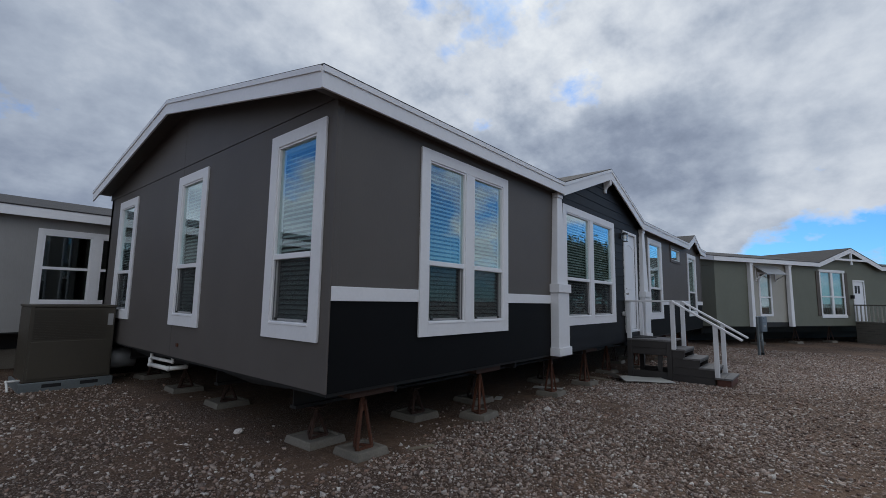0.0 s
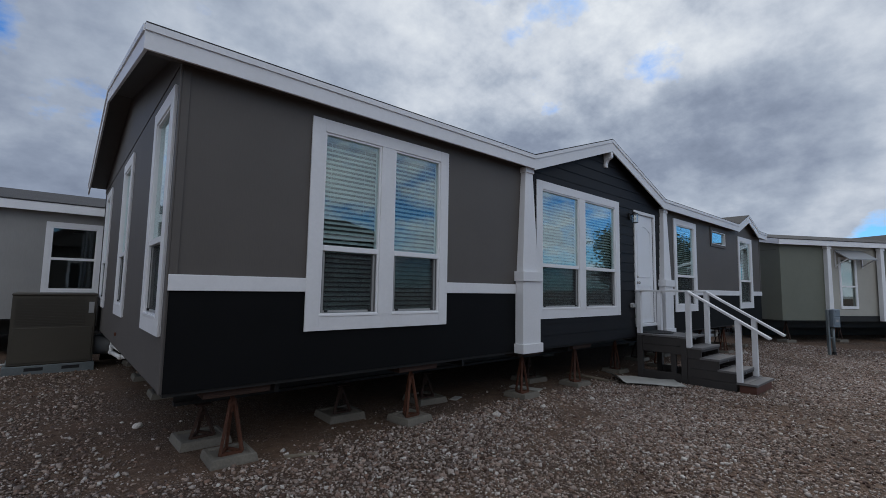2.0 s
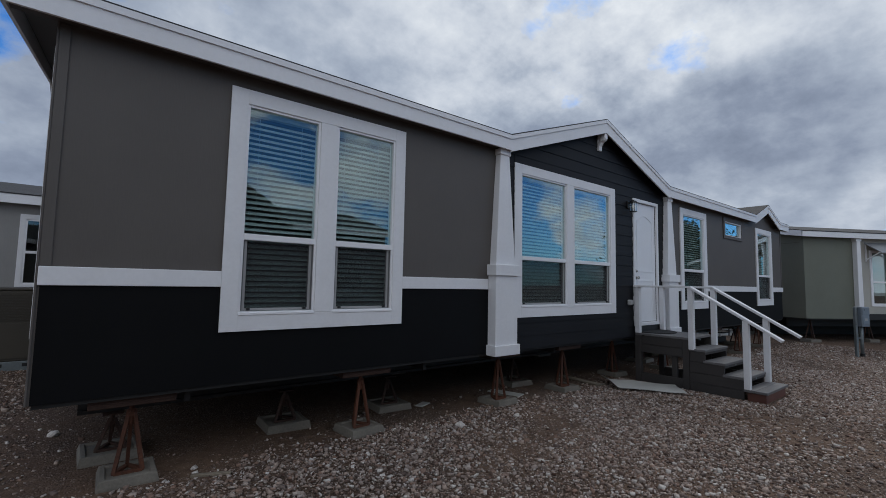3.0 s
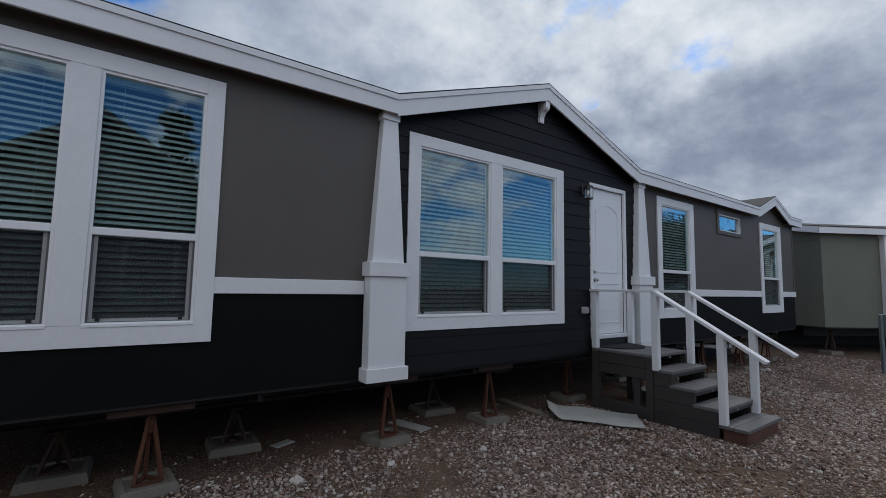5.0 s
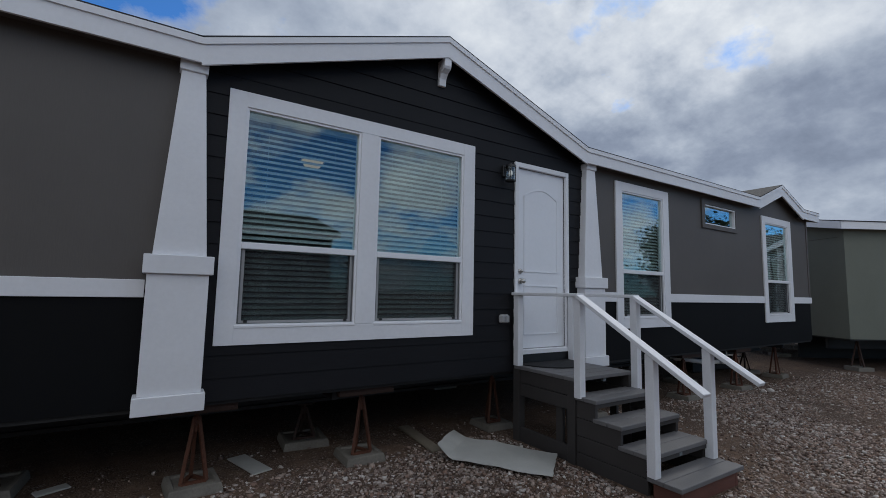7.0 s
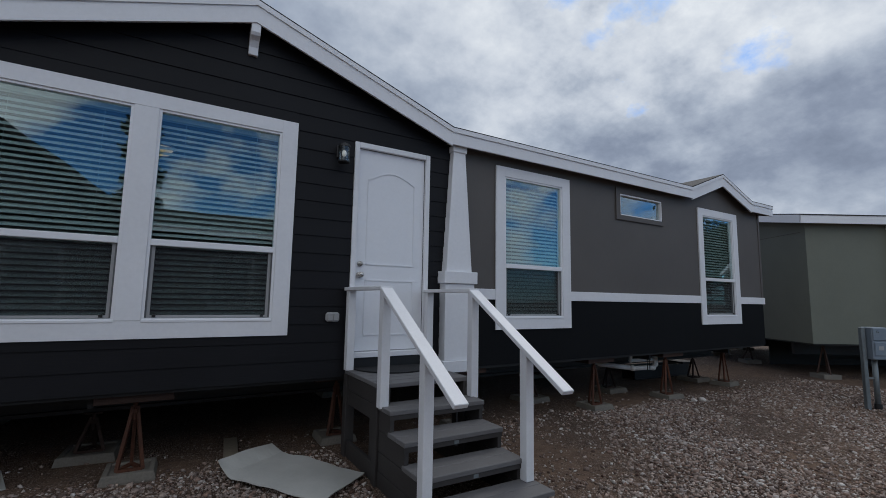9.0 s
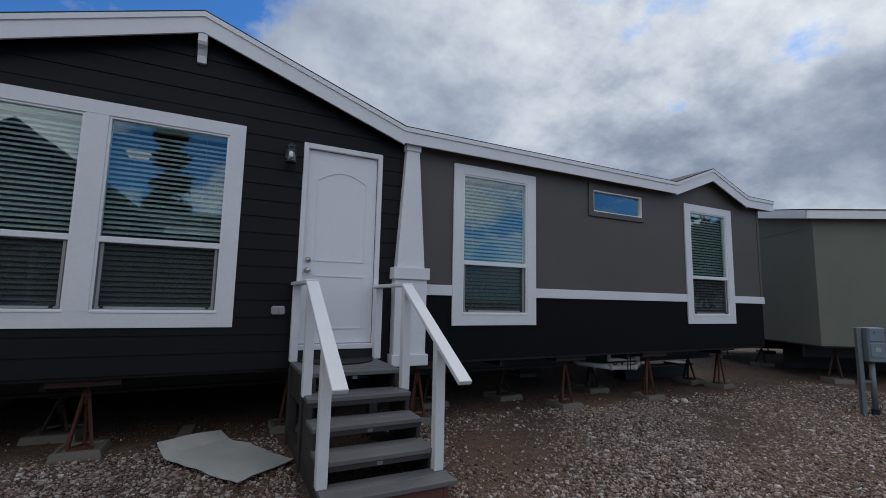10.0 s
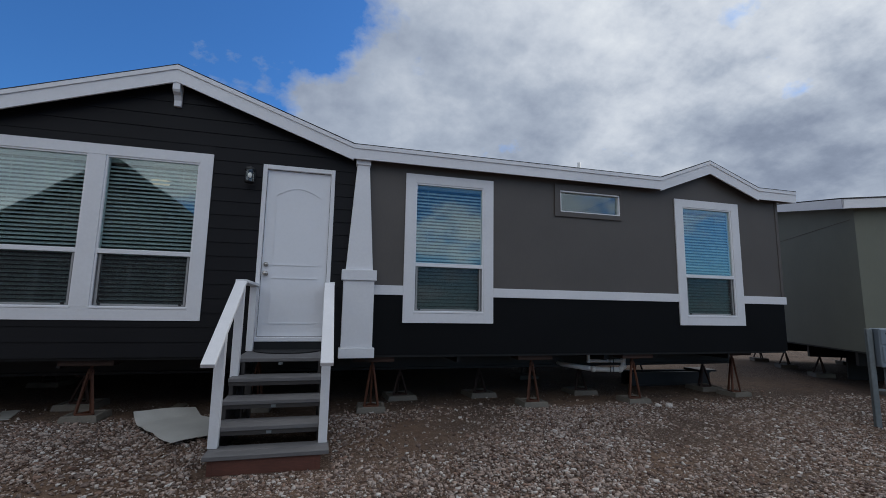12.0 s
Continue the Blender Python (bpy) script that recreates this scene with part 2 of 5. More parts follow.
def make_ground():
    m = bpy.data.materials.new("gravel_and_dirt")
    m.use_nodes = True
    nt = m.node_tree
    b = nt.nodes["Principled BSDF"]
    geo = nt.nodes.new("ShaderNodeNewGeometry")
    pos = geo.outputs["Position"]

    def noise_at(scale, detail=6.0, rough=0.6):
        n = node(nt, "ShaderNodeTexNoise", Scale=scale, Detail=detail, Roughness=rough)
        link(nt, pos, n.inputs["Vector"])
        return n.outputs[0]

    dirt = ramp(nt, noise_at(9.0), [(0.3, (0.102, 0.061, 0.041)), (0.55, (0.16, 0.102, 0.069)), (0.75, (0.215, 0.147, 0.102))])
    vor = node(nt, "ShaderNodeTexVoronoi", Scale=72.0)
    link(nt, pos, vor.inputs["Vector"])
    tone = nt.nodes.new("ShaderNodeSeparateColor")
    link(nt, vor.outputs["Color"], tone.inputs[0])
    stone_c = ramp(nt, tone.outputs[0], [(0.0, (0.068, 0.043, 0.031)), (0.4, (0.145, 0.097, 0.072)), (0.75, (0.225, 0.166, 0.132)), (0.93, (0.345, 0.285, 0.245)), (1.0, (0.48, 0.43, 0.39))])
    stone_c = blend(nt, ramp(nt, vor.outputs["Distance"], [(0.35, 0.0), (0.65, 1.0)]), stone_c, (0.07, 0.045, 0.032))
    patch = ramp(nt, maths(nt, "ADD", maths(nt, "MULTIPLY", noise_at(0.55, 5.0), 0.7), maths(nt, "MULTIPLY", noise_at(14.0, 3.0), 0.3)), [(0.42, 0.15), (0.56, 1.0)])
    c = blend(nt, patch, dirt, stone_c)
    big = ramp(nt, noise_at(0.3, 5.0), [(0.35, (0.80, 0.77, 0.73)), (0.65, 1.0)])
    link(nt, blend(nt, 1.0, c, big, "MULTIPLY"), b.inputs["Base Color"])
    b.inputs["Roughness"].default_value = 0.92
    b.inputs["Specular IOR Level"].default_value = 0.25
    h = maths(nt, "ADD", maths(nt, "MULTIPLY", maths(nt, "SUBTRACT", 0.6, vor.outputs["Distance"]), patch), maths(nt, "MULTIPLY", noise_at(60.0), 0.35))
    bp = node(nt, "ShaderNodeBump", Strength=0.8, Distance=0.02)
    link(nt, h, bp.inputs["Height"])
    link(nt, bp.outputs[0], b.inputs["Normal"])
    return m


M_GROUND = make_ground()


def make_pebble():
    m = bpy.data.materials.new("crushed_stone")
    m.use_nodes = True
    nt = m.node_tree
    b = nt.nodes["Principled BSDF"]
    geo = nt.nodes.new("ShaderNodeNewGeometry")
    n = node(nt, "ShaderNodeTexNoise", Scale=90.0, Detail=4.0)
    link(nt, geo.outputs["Position"], n.inputs["Vector"])
    c = ramp(nt, geo.outputs["Random Per Island"], [(0.0, (0.10, 0.054, 0.038)), (0.18, (0.20, 0.155, 0.135)), (0.36, (0.31, 0.196, 0.146)), (0.55, (0.36, 0.295, 0.26)), (0.74, (0.47, 0.355, 0.288)), (0.9, (0.54, 0.475, 0.43)), (1.0, (0.76, 0.71, 0.66))])
    c = blend(nt, 1.0, c, ramp(nt, n.outputs[0], [(0.3, 0.6), (0.7, 1.0)]), "MULTIPLY")
    link(nt, c, b.inputs["Base Color"])
    b.inputs["Roughness"].default_value = 0.88
    b.inputs["Specular IOR Level"].default_value = 0.3
    bp = node(nt, "ShaderNodeBump", Strength=0.4, Distance=0.004)
    link(nt, n.outputs[0], bp.inputs["Height"])
    link(nt, bp.outputs[0], b.inputs["Normal"])
    return m


M_PEBBLE = make_pebble()


def make_glow(name, color, strength):
    m = bpy.data.materials.new(name)
    m.use_nodes = True
    b = m.node_tree.nodes["Principled BSDF"]
    b.inputs["Base Color"].default_value = (0.9, 0.88, 0.82, 1)
    b.inputs["Emission Color"].default_value = (*color, 1)
    b.inputs["Emission Strength"].default_value = strength
    return m


M_LAMP = make_glow("warm_lamp_diffuser", (1.0, 0.72, 0.42), 0.3)
M_BULB = make_glow("small_bulb", (1.0, 0.93, 0.82), 0.08)


# ---- mesh helpers ----
def box(bm, x0, x1, y0, y1, z0, z1):
    vs = [bm.verts.new((x, y, z)) for x in (x0, x1) for y in (y0, y1) for z in (z0, z1)]
    for f in ((0, 1, 3, 2), (4, 6, 7, 5), (0, 4, 5, 1), (2, 3, 7, 6), (0, 2, 6, 4), (1, 5, 7, 3)):
        bm.faces.new([vs[i] for i in f])
    return vs


def prism(bm, outline, axis, a, b):
    """An outline of (u, v) pushed out along an axis from a to b. Axis x: (y, z); y: (x, z); z: (x, y)."""
    def at(u, v, w):
        return (w, u, v) if axis == "x" else (u, w, v) if axis == "y" else (u, v, w)
    lo = [bm.verts.new(at(u, v, a)) for u, v in outline]
    hi = [bm.verts.new(at(u, v, b)) for u, v in outline]
    bm.faces.new(lo), bm.faces.new(list(reversed(hi)))
    n = len(outline)
    for i in range(n):
        bm.faces.new((lo[i], hi[i], hi[(i + 1) % n], lo[(i + 1) % n]))


def rod(bm, p, q, r, sides=10):
    """A round bar from p to q."""
    p, q = Vector(p), Vector(q)
    m = (q - p).to_track_quat("Z", "Y").to_matrix()
    rings = []
    for c in (p, q):
        rings.append([bm.verts.new(c + m @ Vector((math.cos(2 * math.pi * i / sides) * r, math.sin(2 * math.pi * i / sides) * r, 0))) for i in range(sides)])
    for i in range(sides):
        j = (i + 1) % sides
        bm.faces.new((rings[0][i], rings[0][j], rings[1][j], rings[1][i]))
    bm.faces.new(list(reversed(rings[0]))), bm.faces.new(rings[1])


def beam(bm, p, q, w, h, up=(0, 0, 1)):
    """A rectangular bar from p to q, w wide and h deep."""
    p, q = Vector(p), Vector(q)
    d = (q - p).normalized()
    side = d.cross(Vector(up)).normalized() * (w / 2)
    top = side.cross(d).normalized() * (h / 2)
    rings = [[bm.verts.new(c + s) for s in (-side - top, side - top, side + top, -side + top)] for c in (p, q)]
    for i in range(4):
        j = (i + 1) % 4
        bm.faces.new((rings[0][i], rings[0][j], rings[1][j], rings[1][i]))
    bm.faces.new(list(reversed(rings[0]))), bm.faces.new(rings[1])


def soften(bm, width, segments=1):
    bmesh.ops.recalc_face_normals(bm, faces=bm.faces)
    edges = [e for e in bm.edges if len(e.link_faces) == 2 and e.calc_face_angle(0) > 0.6]
    bmesh.ops.bevel(bm, geom=edges, offset=width, segments=segments, affect="EDGES", profile=0.7)


def part(name, bm, material, parent=None, label="", smooth=False):
    me = bpy.data.meshes.new(name)
    bmesh.ops.recalc_face_normals(bm, faces=bm.faces)
    bm.to_mesh(me)
    bm.free()
    me.materials.append(material)
    if smooth:
        for p in me.polygons:
            p.use_smooth = True
    ob = new(name, me)
    if parent:
        ob.parent = parent
    if label:
        ob["label"] = label
    return ob


def boxes(name, rows, material, parent=None, bevel=0.0, label=""):
    bm = bmesh.new()
    for r in rows:
        box(bm, *r)
    if bevel:
        soften(bm, bevel)
    return part(name, bm, material, parent, label)


def shared(name, mesh, parent, place):
    ob = new(name, mesh)
    ob.parent = parent
    ob.matrix_basis = place
    return ob


def pieces(u0, u1, z0, z1, holes):
    """Rectangles that fill u0..u1, z0..z1 around rectangular holes (u0, u1, z0, z1)."""
    us = sorted({u0, u1, *[h[i] for h in holes for i in (0, 1) if u0 < h[i] < u1]})
    out = []
    for a, b in zip(us, us[1:]):
        z = z0
        for h in sorted((h for h in holes if h[0] < b - 1e-6 and h[1] > a + 1e-6), key=lambda h: h[2]):
            if h[2] > z:
                out.append((a, b, z, min(h[2], z1)))
            z = max(z, h[3])
        if z < z1:
            out.append((a, b, z, z1))
    return out


def panel(bm, u0, u1, z0, z1, holes, o0, o1, plane=lambda u, o, z: (u, o, z)):
    """One closed slab from o0 to o1 with rectangular openings through it."""
    cut = [h for h in holes if h[0] < u1 and h[1] > u0 and h[2] < z1 and h[3] > z0]
    us = sorted({u0, u1, *[v for h in cut for v in h[:2] if u0 < v < u1]})
    zs = sorted({z0, z1, *[v for h in cut for v in h[2:] if z0 < v < z1]})
    solid = {}
    for i in range(len(us) - 1):
        for j in range(len(zs) - 1):
            cu, cz = (us[i] + us[i + 1]) / 2, (zs[j] + zs[j + 1]) / 2
            solid[i, j] = not any(h[0] < cu < h[1] and h[2] < cz < h[3] for h in cut)
    made = {}

    def vert(i, j, k):
        if (i, j, k) not in made:
            made[i, j, k] = bm.verts.new(plane(us[i], (o0, o1)[k], zs[j]))
        return made[i, j, k]
    for (i, j), full in solid.items():
        if not full:
            continue
        for k in (0, 1):
            bm.faces.new([vert(i, j, k), vert(i + 1, j, k), vert(i + 1, j + 1, k), vert(i, j + 1, k)])
        for di, dj, p, q in ((-1, 0, (i, j), (i, j + 1)), (1, 0, (i + 1, j), (i + 1, j + 1)), (0, -1, (i, j), (i + 1, j)), (0, 1, (i, j + 1), (i + 1, j + 1))):
            if not solid.get((i + di, j + dj), False):
                bm.faces.new([vert(*p, 0), vert(*q, 0), vert(*q, 1), vert(*p, 1)])


def wall(name, u0, u1, z0, z1, holes, o0, o1, material, parent, plane=lambda u, o, z: (u, o, z), label=""):
    bm = bmesh.new()
    panel(bm, u0, u1, z0, z1, holes, o0, o1, plane)
    return part(name, bm, material, parent, label)


# ---- ground ----
def ground_z(x):
    return 0.09 - 0.0085 * min(max(x, -3.0), 14.0)


def make_ground_sheet():
    xs = [-900, -200, -60, -20, -8] + [-3 + i for i in range(18)] + [20, 30, 60, 200, 900]
    ys = [-900, -200, -60, -25, -12, -8, -6, -5, -4, -3, -2, -1, 0, 1, 2, 3, 4, 6, 8, 12, 25, 60, 200, 900]
    bm = bmesh.new()
    vs = [[bm.verts.new((x, y, ground_z(x) + (0.012 * noise.noise(Vector((x * 0.7, y * 0.7, 0))) if abs(x) < 20 and abs(y) < 9 else 0))) for y in ys] for x in xs]
    for i in range(len(xs) - 1):
        for j in range(len(ys) - 1):
            bm.faces.new((vs[i][j], vs[i + 1][j], vs[i + 1][j + 1], vs[i][j + 1]))
    ob = part("ground", bm, M_GROUND, smooth=True)
    tagged(ob, "brown dirt yard strewn with crushed grey gravel", "ground", kind="structure")


make_ground_sheet()

# ---- the grey manufactured house ----
LENGTH, WIDTH, BASE, EAVE, RIDGE_Y, RIDGE_Z = 15.48, 6.80, 0.72, 3.36, 3.44, 4.10
TOP, BOT = 3.09, 1.12                       # outer edges of the window casings
T = 0.12                                    # wall thickness


def house_thing(name, label, origin=(0, 0, 0), turn=0.0):
    e = new(name)
    e.matrix_world = pose(*origin, 0, 0, turn)
    return tagged(e, label, "house")


house = house_thing("manufactured_house", "taupe and black manufactured house with white trim, raised on steel stands")


def window_unit(parent, u0, u1, z0, z1, panes, sill, mid=True, casing=M_WHITE, plane=None, screen=True, deep=0.024):
    """A casing with its sashes. panes: glass spans along the wall; plane maps (along, out, up) to the house's own axes."""
    plane = plane or (lambda u, o, z: (u, -o, z))

    def slab(name, rows, mat, par, bevel=0.0, label=""):
        bm = bmesh.new()
        for a, b, o0, o1, c, d in rows:
            vs = box(bm, a, b, o0, o1, c, d)
            for v in vs:
                v.co = plane(*v.co)
        if bevel:
            soften(bm, bevel)
        return part(name, bm, mat, par, label)

    g0, g1 = sill
    holes = [(a - 0.02, b + 0.02, g0 - 0.02, g1 + 0.02) for a, b in panes]
    win = wall("window", u0 + 0.004, u1 - 0.004, z0 + 0.004, z1 - 0.004, holes, -0.001, 0.010, casing, parent, plane)
    c0, c1 = panes[0][0] - 0.02, panes[-1][1] + 0.02
    boards = [(u0, c0 - 0.0002, z0, z1), (c1 + 0.0002, u1, z0, z1), (c0, c1, g1 + 0.02, z1), (c0, c1, z0, g0 - 0.02)]
    boards += [(p[1] + 0.021, q[0] - 0.021, g0 - 0.0185, g1 + 0.0185) for p, q in zip(panes, panes[1:])]
    for a, b, c, d in boards:
        slab("casing_board", [(a, b, 0.009, deep, c, d)], casing, win, 0.0008)
    for a, b in panes:
        zm = (g0 + g1) / 2 + (0.26 if mid else 0)
        # frame lining the opening, with a lip over the casing's inner edge
        fr = [(a - 0.02, a, -0.06, 0.013, g0 - 0.02, g1 + 0.02), (b, b + 0.02, -0.06, 0.013, g0 - 0.02, g1 + 0.02),
              (a, b, -0.06, 0.013, g0 - 0.02, g0 - 0.004), (a, b, -0.06, 0.013, g1, g1 + 0.02)]
        slab("window_frame", fr, M_VINYL, win)
        if mid:
            slab("window_sill", [(a - 0.018, b + 0.018, 0.013, 0.030, g0 - 0.034, g0 - 0.012)], M_VINYL, win, 0.003)
            slab("sash_rail", [(a, b, -0.03, 0.018, 1.85, 1.902)], M_VINYL, win, 0.004)
            pane_u = slab("pane", [(a, b, -0.016, -0.012, 1.902, g1)], M_GLASS, win)
            pane_l = slab("pane", [(a, b, -0.046, -0.042, g0 - 0.004, 1.85)], M_GLASS, win)
            pane_u.visible_shadow = pane_l.visible_shadow = False
            # the lower sash sits deeper: grey tracks beside it, its stiles, the screen and two catches
            for u in (a, b - 0.013):
                slab("sash_track", [(u, u + 0.013, -0.040, -0.004, g0, 1.85)], M_TRACK, win)
            slab("sash_frame", [(a + 0.013, a + 0.034, -0.040, -0.010, g0, 1.85), (b - 0.034, b - 0.013, -0.040, -0.010, g0, 1.85), (a + 0.034, b - 0.034, -0.040, -0.010, g0, g0 + 0.02)], M_PLASTIC, win)
            if screen:
                slab("insect_screen", [(a + 0.034, b - 0.034, -0.018, -0.017, g0 + 0.02, 1.85)], M_SCREEN, win, label="dark grey mesh insect screen").visible_shadow = False
                for u in (a + 0.05, b - 0.075):
                    slab("screen_latch", [(u, u + 0.025, -0.02, 0.006, g0 + 0.004, g0 + 0.026)], M_BLK, win)
        else:
            slab("pane", [(a, b, -0.032, -0.028, g0, g1)], M_GLASS, win).visible_shadow = False
    return win


FRONT = {"double_a": (1.06, 2.74, [(1.21, 1.80), (2.005, 2.60)]), "double_b": (4.41, 6.77, [(4.56, 5.48), (5.69, 6.61)]),
         "single_a": (9.105, 10.34, [(9.26, 10.18)]), "single_b": (13.38, 14.63, [(13.54, 14.46)])}
END = [(0.13, 1.05, [(0.29, 0.90)]), (2.57, 3.49, [(2.73, 3.34)]), (5.22, 6.16, [(5.38, 6.01)])]
G0, G1 = 1.28, 2.95
HIGH = (11.29, 12.415, 2.665, 3.145)
DOOR = (7.33, 8.19, 0.92, 3.03)

holes_front = [(a - 0.02, b + 0.02, G0 - 0.02, G1 + 0.02) for *_, ps in FRONT.values() for a, b in ps]
holes_front += [(11.37, 12.395, 2.725, 3.065), (DOOR[0] + 0.05, DOOR[1] - 0.05, DOOR[2], 2.975)]
holes_end = [(a - 0.02, b + 0.02, G0 - 0.02, G1 + 0.02) for *_, ps in END for a, b in ps]

# front wall: taupe above the belt board, black below, charcoal between the pilasters
SPLIT = 1.53
for a, b in ((0.006, 4.16), (8.53, LENGTH)):
    wall("upper_wall", a, b, SPLIT, EAVE, holes_front, 0, T, M_BROWN, house)
    wall("lower_wall", max(a, 0.012), b, BASE, SPLIT, holes_front, 0, T, M_BLACK, house, label="black painted lower panel")
wall("sheathing", 4.16, 8.53, BASE, EAVE, holes_front, 0.004, T, M_LAP, house)
# gable wall faces above the eave line
GAB1, GAB2 = (4.20, 6.335, 8.40, 4.09), (13.03, 13.985, 14.94, 3.72)
for name, g, mat, y in (("gable_wall", GAB1, M_LAP, 0.004), ("gable_wall", GAB2, M_BROWN, 0.0)):
    bm = bmesh.new()
    prism(bm, [(g[0], EAVE), (g[2], EAVE), (g[1], g[3] - 0.02)], "y", y, T)
    part(name, bm, mat, house)
# end walls
for a, b in ((0.002, 3.40), (3.406, WIDTH)):
    wall("end_panel", a, b, BASE, 3.225, holes_end, 0.0, T, M_BROWN, house, lambda u, o, z: (o, u, z))
for ya, yb in ((0.0, 3.40), (3.406, 6.88)):
    bm = bmesh.new()
    za = lambda y: RIDGE_Z - 0.03 - abs(y - RIDGE_Y) * 0.206
    prism(bm, [(ya, 3.231), (yb, 3.231), (yb, za(yb)), (ya, za(ya))], "x", -0.006, T)
    part("gable_panel", bm, M_BROWN, house)
boxes("back_wall", [(0, LENGTH, WIDTH - T, WIDTH, BASE, EAVE)], M_BROWN, house)
bm = bmesh.new()
prism(bm, [(T, BASE), (WIDTH - T, BASE), (WIDTH - T, EAVE), (RIDGE_Y, RIDGE_Z - 0.02), (T, EAVE)], "x", LENGTH - T, LENGTH)
part("far_end_wall", bm, M_BROWN, house)
boxes("floor_deck", [(0.02, LENGTH - 0.02, 0.02, WIDTH - 0.02, BASE - 0.03, BASE + 0.16)], M_UNDER, house)
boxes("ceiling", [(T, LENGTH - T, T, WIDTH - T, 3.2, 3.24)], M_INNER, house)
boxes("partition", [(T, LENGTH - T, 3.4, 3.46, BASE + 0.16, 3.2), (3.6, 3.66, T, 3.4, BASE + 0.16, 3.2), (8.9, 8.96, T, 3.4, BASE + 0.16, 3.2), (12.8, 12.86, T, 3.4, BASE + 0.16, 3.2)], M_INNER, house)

# belt board and corner trim
for a, b in ((0.0, 1.06), (2.74, 3.965), (8.715, 9.105), (10.34, 13.38), (14.63, 15.52)):
    boxes("belt_board", [(a, b, -0.02, 0.0, 1.47, 1.592)], M_WHITE, house, 0.003, "white belt board")
boxes("corner_board", [(0.0, 0.06, -0.012, 0.0, 1.592, 3.2)], M_BROWN, house, 0.003)
boxes("corner_board", [(15.43, 15.49, -0.012, 0.0, 1.592, 3.2)], M_BROWN, house, 0.003)
boxes("corner_board", [(-0.012, 0.0, -0.014, 0.05, BASE, 3.228)], M_BROWN, house, 0.003)

# windows
for a, b, ps in FRONT.values():
    window_unit(house, a, b, BOT, TOP, ps, (G0, G1))
for a, b, ps in END:
    window_unit(house, a, b, BOT, TOP, ps, (G0, G1), plane=lambda u, o, z: (-o, u, z))
high = window_unit(house, *HIGH, [(11.40, 12.365)], (2.755, 3.035), mid=False, casing=M_BROWN, screen=False)

# lap siding is laid at the end of the file; pilasters here
def pilaster(x):
    bm = bmesh.new()
    d = 0.11
    lo, hi = 0.165, 0.078
    v0 = [bm.verts.new((x + s * lo, y, 1.76)) for s, y in ((-1, -d), (1, -d), (1, 0), (-1, 0))]
    v1 = [bm.verts.new((x + s * hi, y, 3.12)) for s, y in ((-1, -0.085), (1, -0.085), (1, 0), (-1, 0))]
    for i in range(4):
        j = (i + 1) % 4
        bm.faces.new((v0[i], v0[j], v1[j], v1[i]))
    bm.faces.new(v0[::-1]), bm.faces.new(v1)
    soften(bm, 0.004)
    p = part("pilaster", bm, M_WHITE, house, "white tapered porch pilaster")
    boxes("pedestal", [(x - 0.187, x + 0.187, -d - 0.022, 0, 0.82, 1.635)], M_WHITE, p, 0.004)
    boxes("pedestal_cap", [(x - 0.212, x + 0.212, -d - 0.047, 0, 1.635, 1.765)], M_WHITE, p, 0.004)
    boxes("base_block", [(x - 0.212, x + 0.212, -d - 0.047, 0, 0.70, 0.82)], M_WHITE, p, 0.004)
    boxes("capital", [(x - 0.092, x + 0.092, -0.10, 0, 3.115, 3.19)], M_WHITE, p, 0.004)


pilaster(4.16)
pilaster(8.535)


# roof
def roof_slab(bm, a, b, c, d, thick=0.022):
    """A thin slab over the quad a, b, c, d (counter-clockwise from above)."""
    top = [bm.verts.new(p) for p in (a, b, c, d)]
    low = [bm.verts.new(Vector(p) - Vector((0, 0, thick))) for p in (a, b, c, d)]
    bm.faces.new(top), bm.faces.new(low[::-1])
    for i in range(4):
        j = (i + 1) % 4
        bm.faces.new((top[i], low[i], low[j], top[j]))


X0, X1, YF, YB = -0.27, 15.74, -0.16, 6.95
ER = EAVE + 0.014
bm = bmesh.new()
zt = lambda y: RIDGE_Z + 0.014 - abs(y - RIDGE_Y) * 0.206
for xa, xb, ya in ((X0, GAB1[0], YF), (GAB1[0], GAB1[2], 0.06), (GAB1[2], GAB2[0], YF), (GAB2[0], GAB2[2], 0.06), (GAB2[2], X1, YF)):
    roof_slab(bm, (xa, ya, zt(ya)), (xb, ya, zt(ya)), (xb, RIDGE_Y, zt(RIDGE_Y)), (xa, RIDGE_Y, zt(RIDGE_Y)))
roof_slab(bm, (X0, RIDGE_Y, RIDGE_Z + 0.014), (X1, RIDGE_Y, RIDGE_Z + 0.014), (X1, YB, ER), (X0, YB, ER))
part("roof", bm, M_SHINGLE, house, "grey asphalt shingle roof")
for g in (GAB1, GAB2):
    yb = -0.16 + (g[3] - EAVE) / 0.206
    bm = bmesh.new()
    apex_f, apex_b = (g[1], YF, g[3] + 0.014), (g[1], yb, g[3] + 0.014)
    roof_slab(bm, (g[0] - 0.04, YF, ER - 0.012), apex_f, apex_b, (g[0] - 0.04, yb, ER - 0.012))
    roof_slab(bm, apex_f, (g[2] + 0.04, YF, ER - 0.012), (g[2] + 0.04, yb, ER - 0.012), apex_b)
    part("dormer_roof", bm, M_SHINGLE, house, "grey asphalt shingle dormer roof")
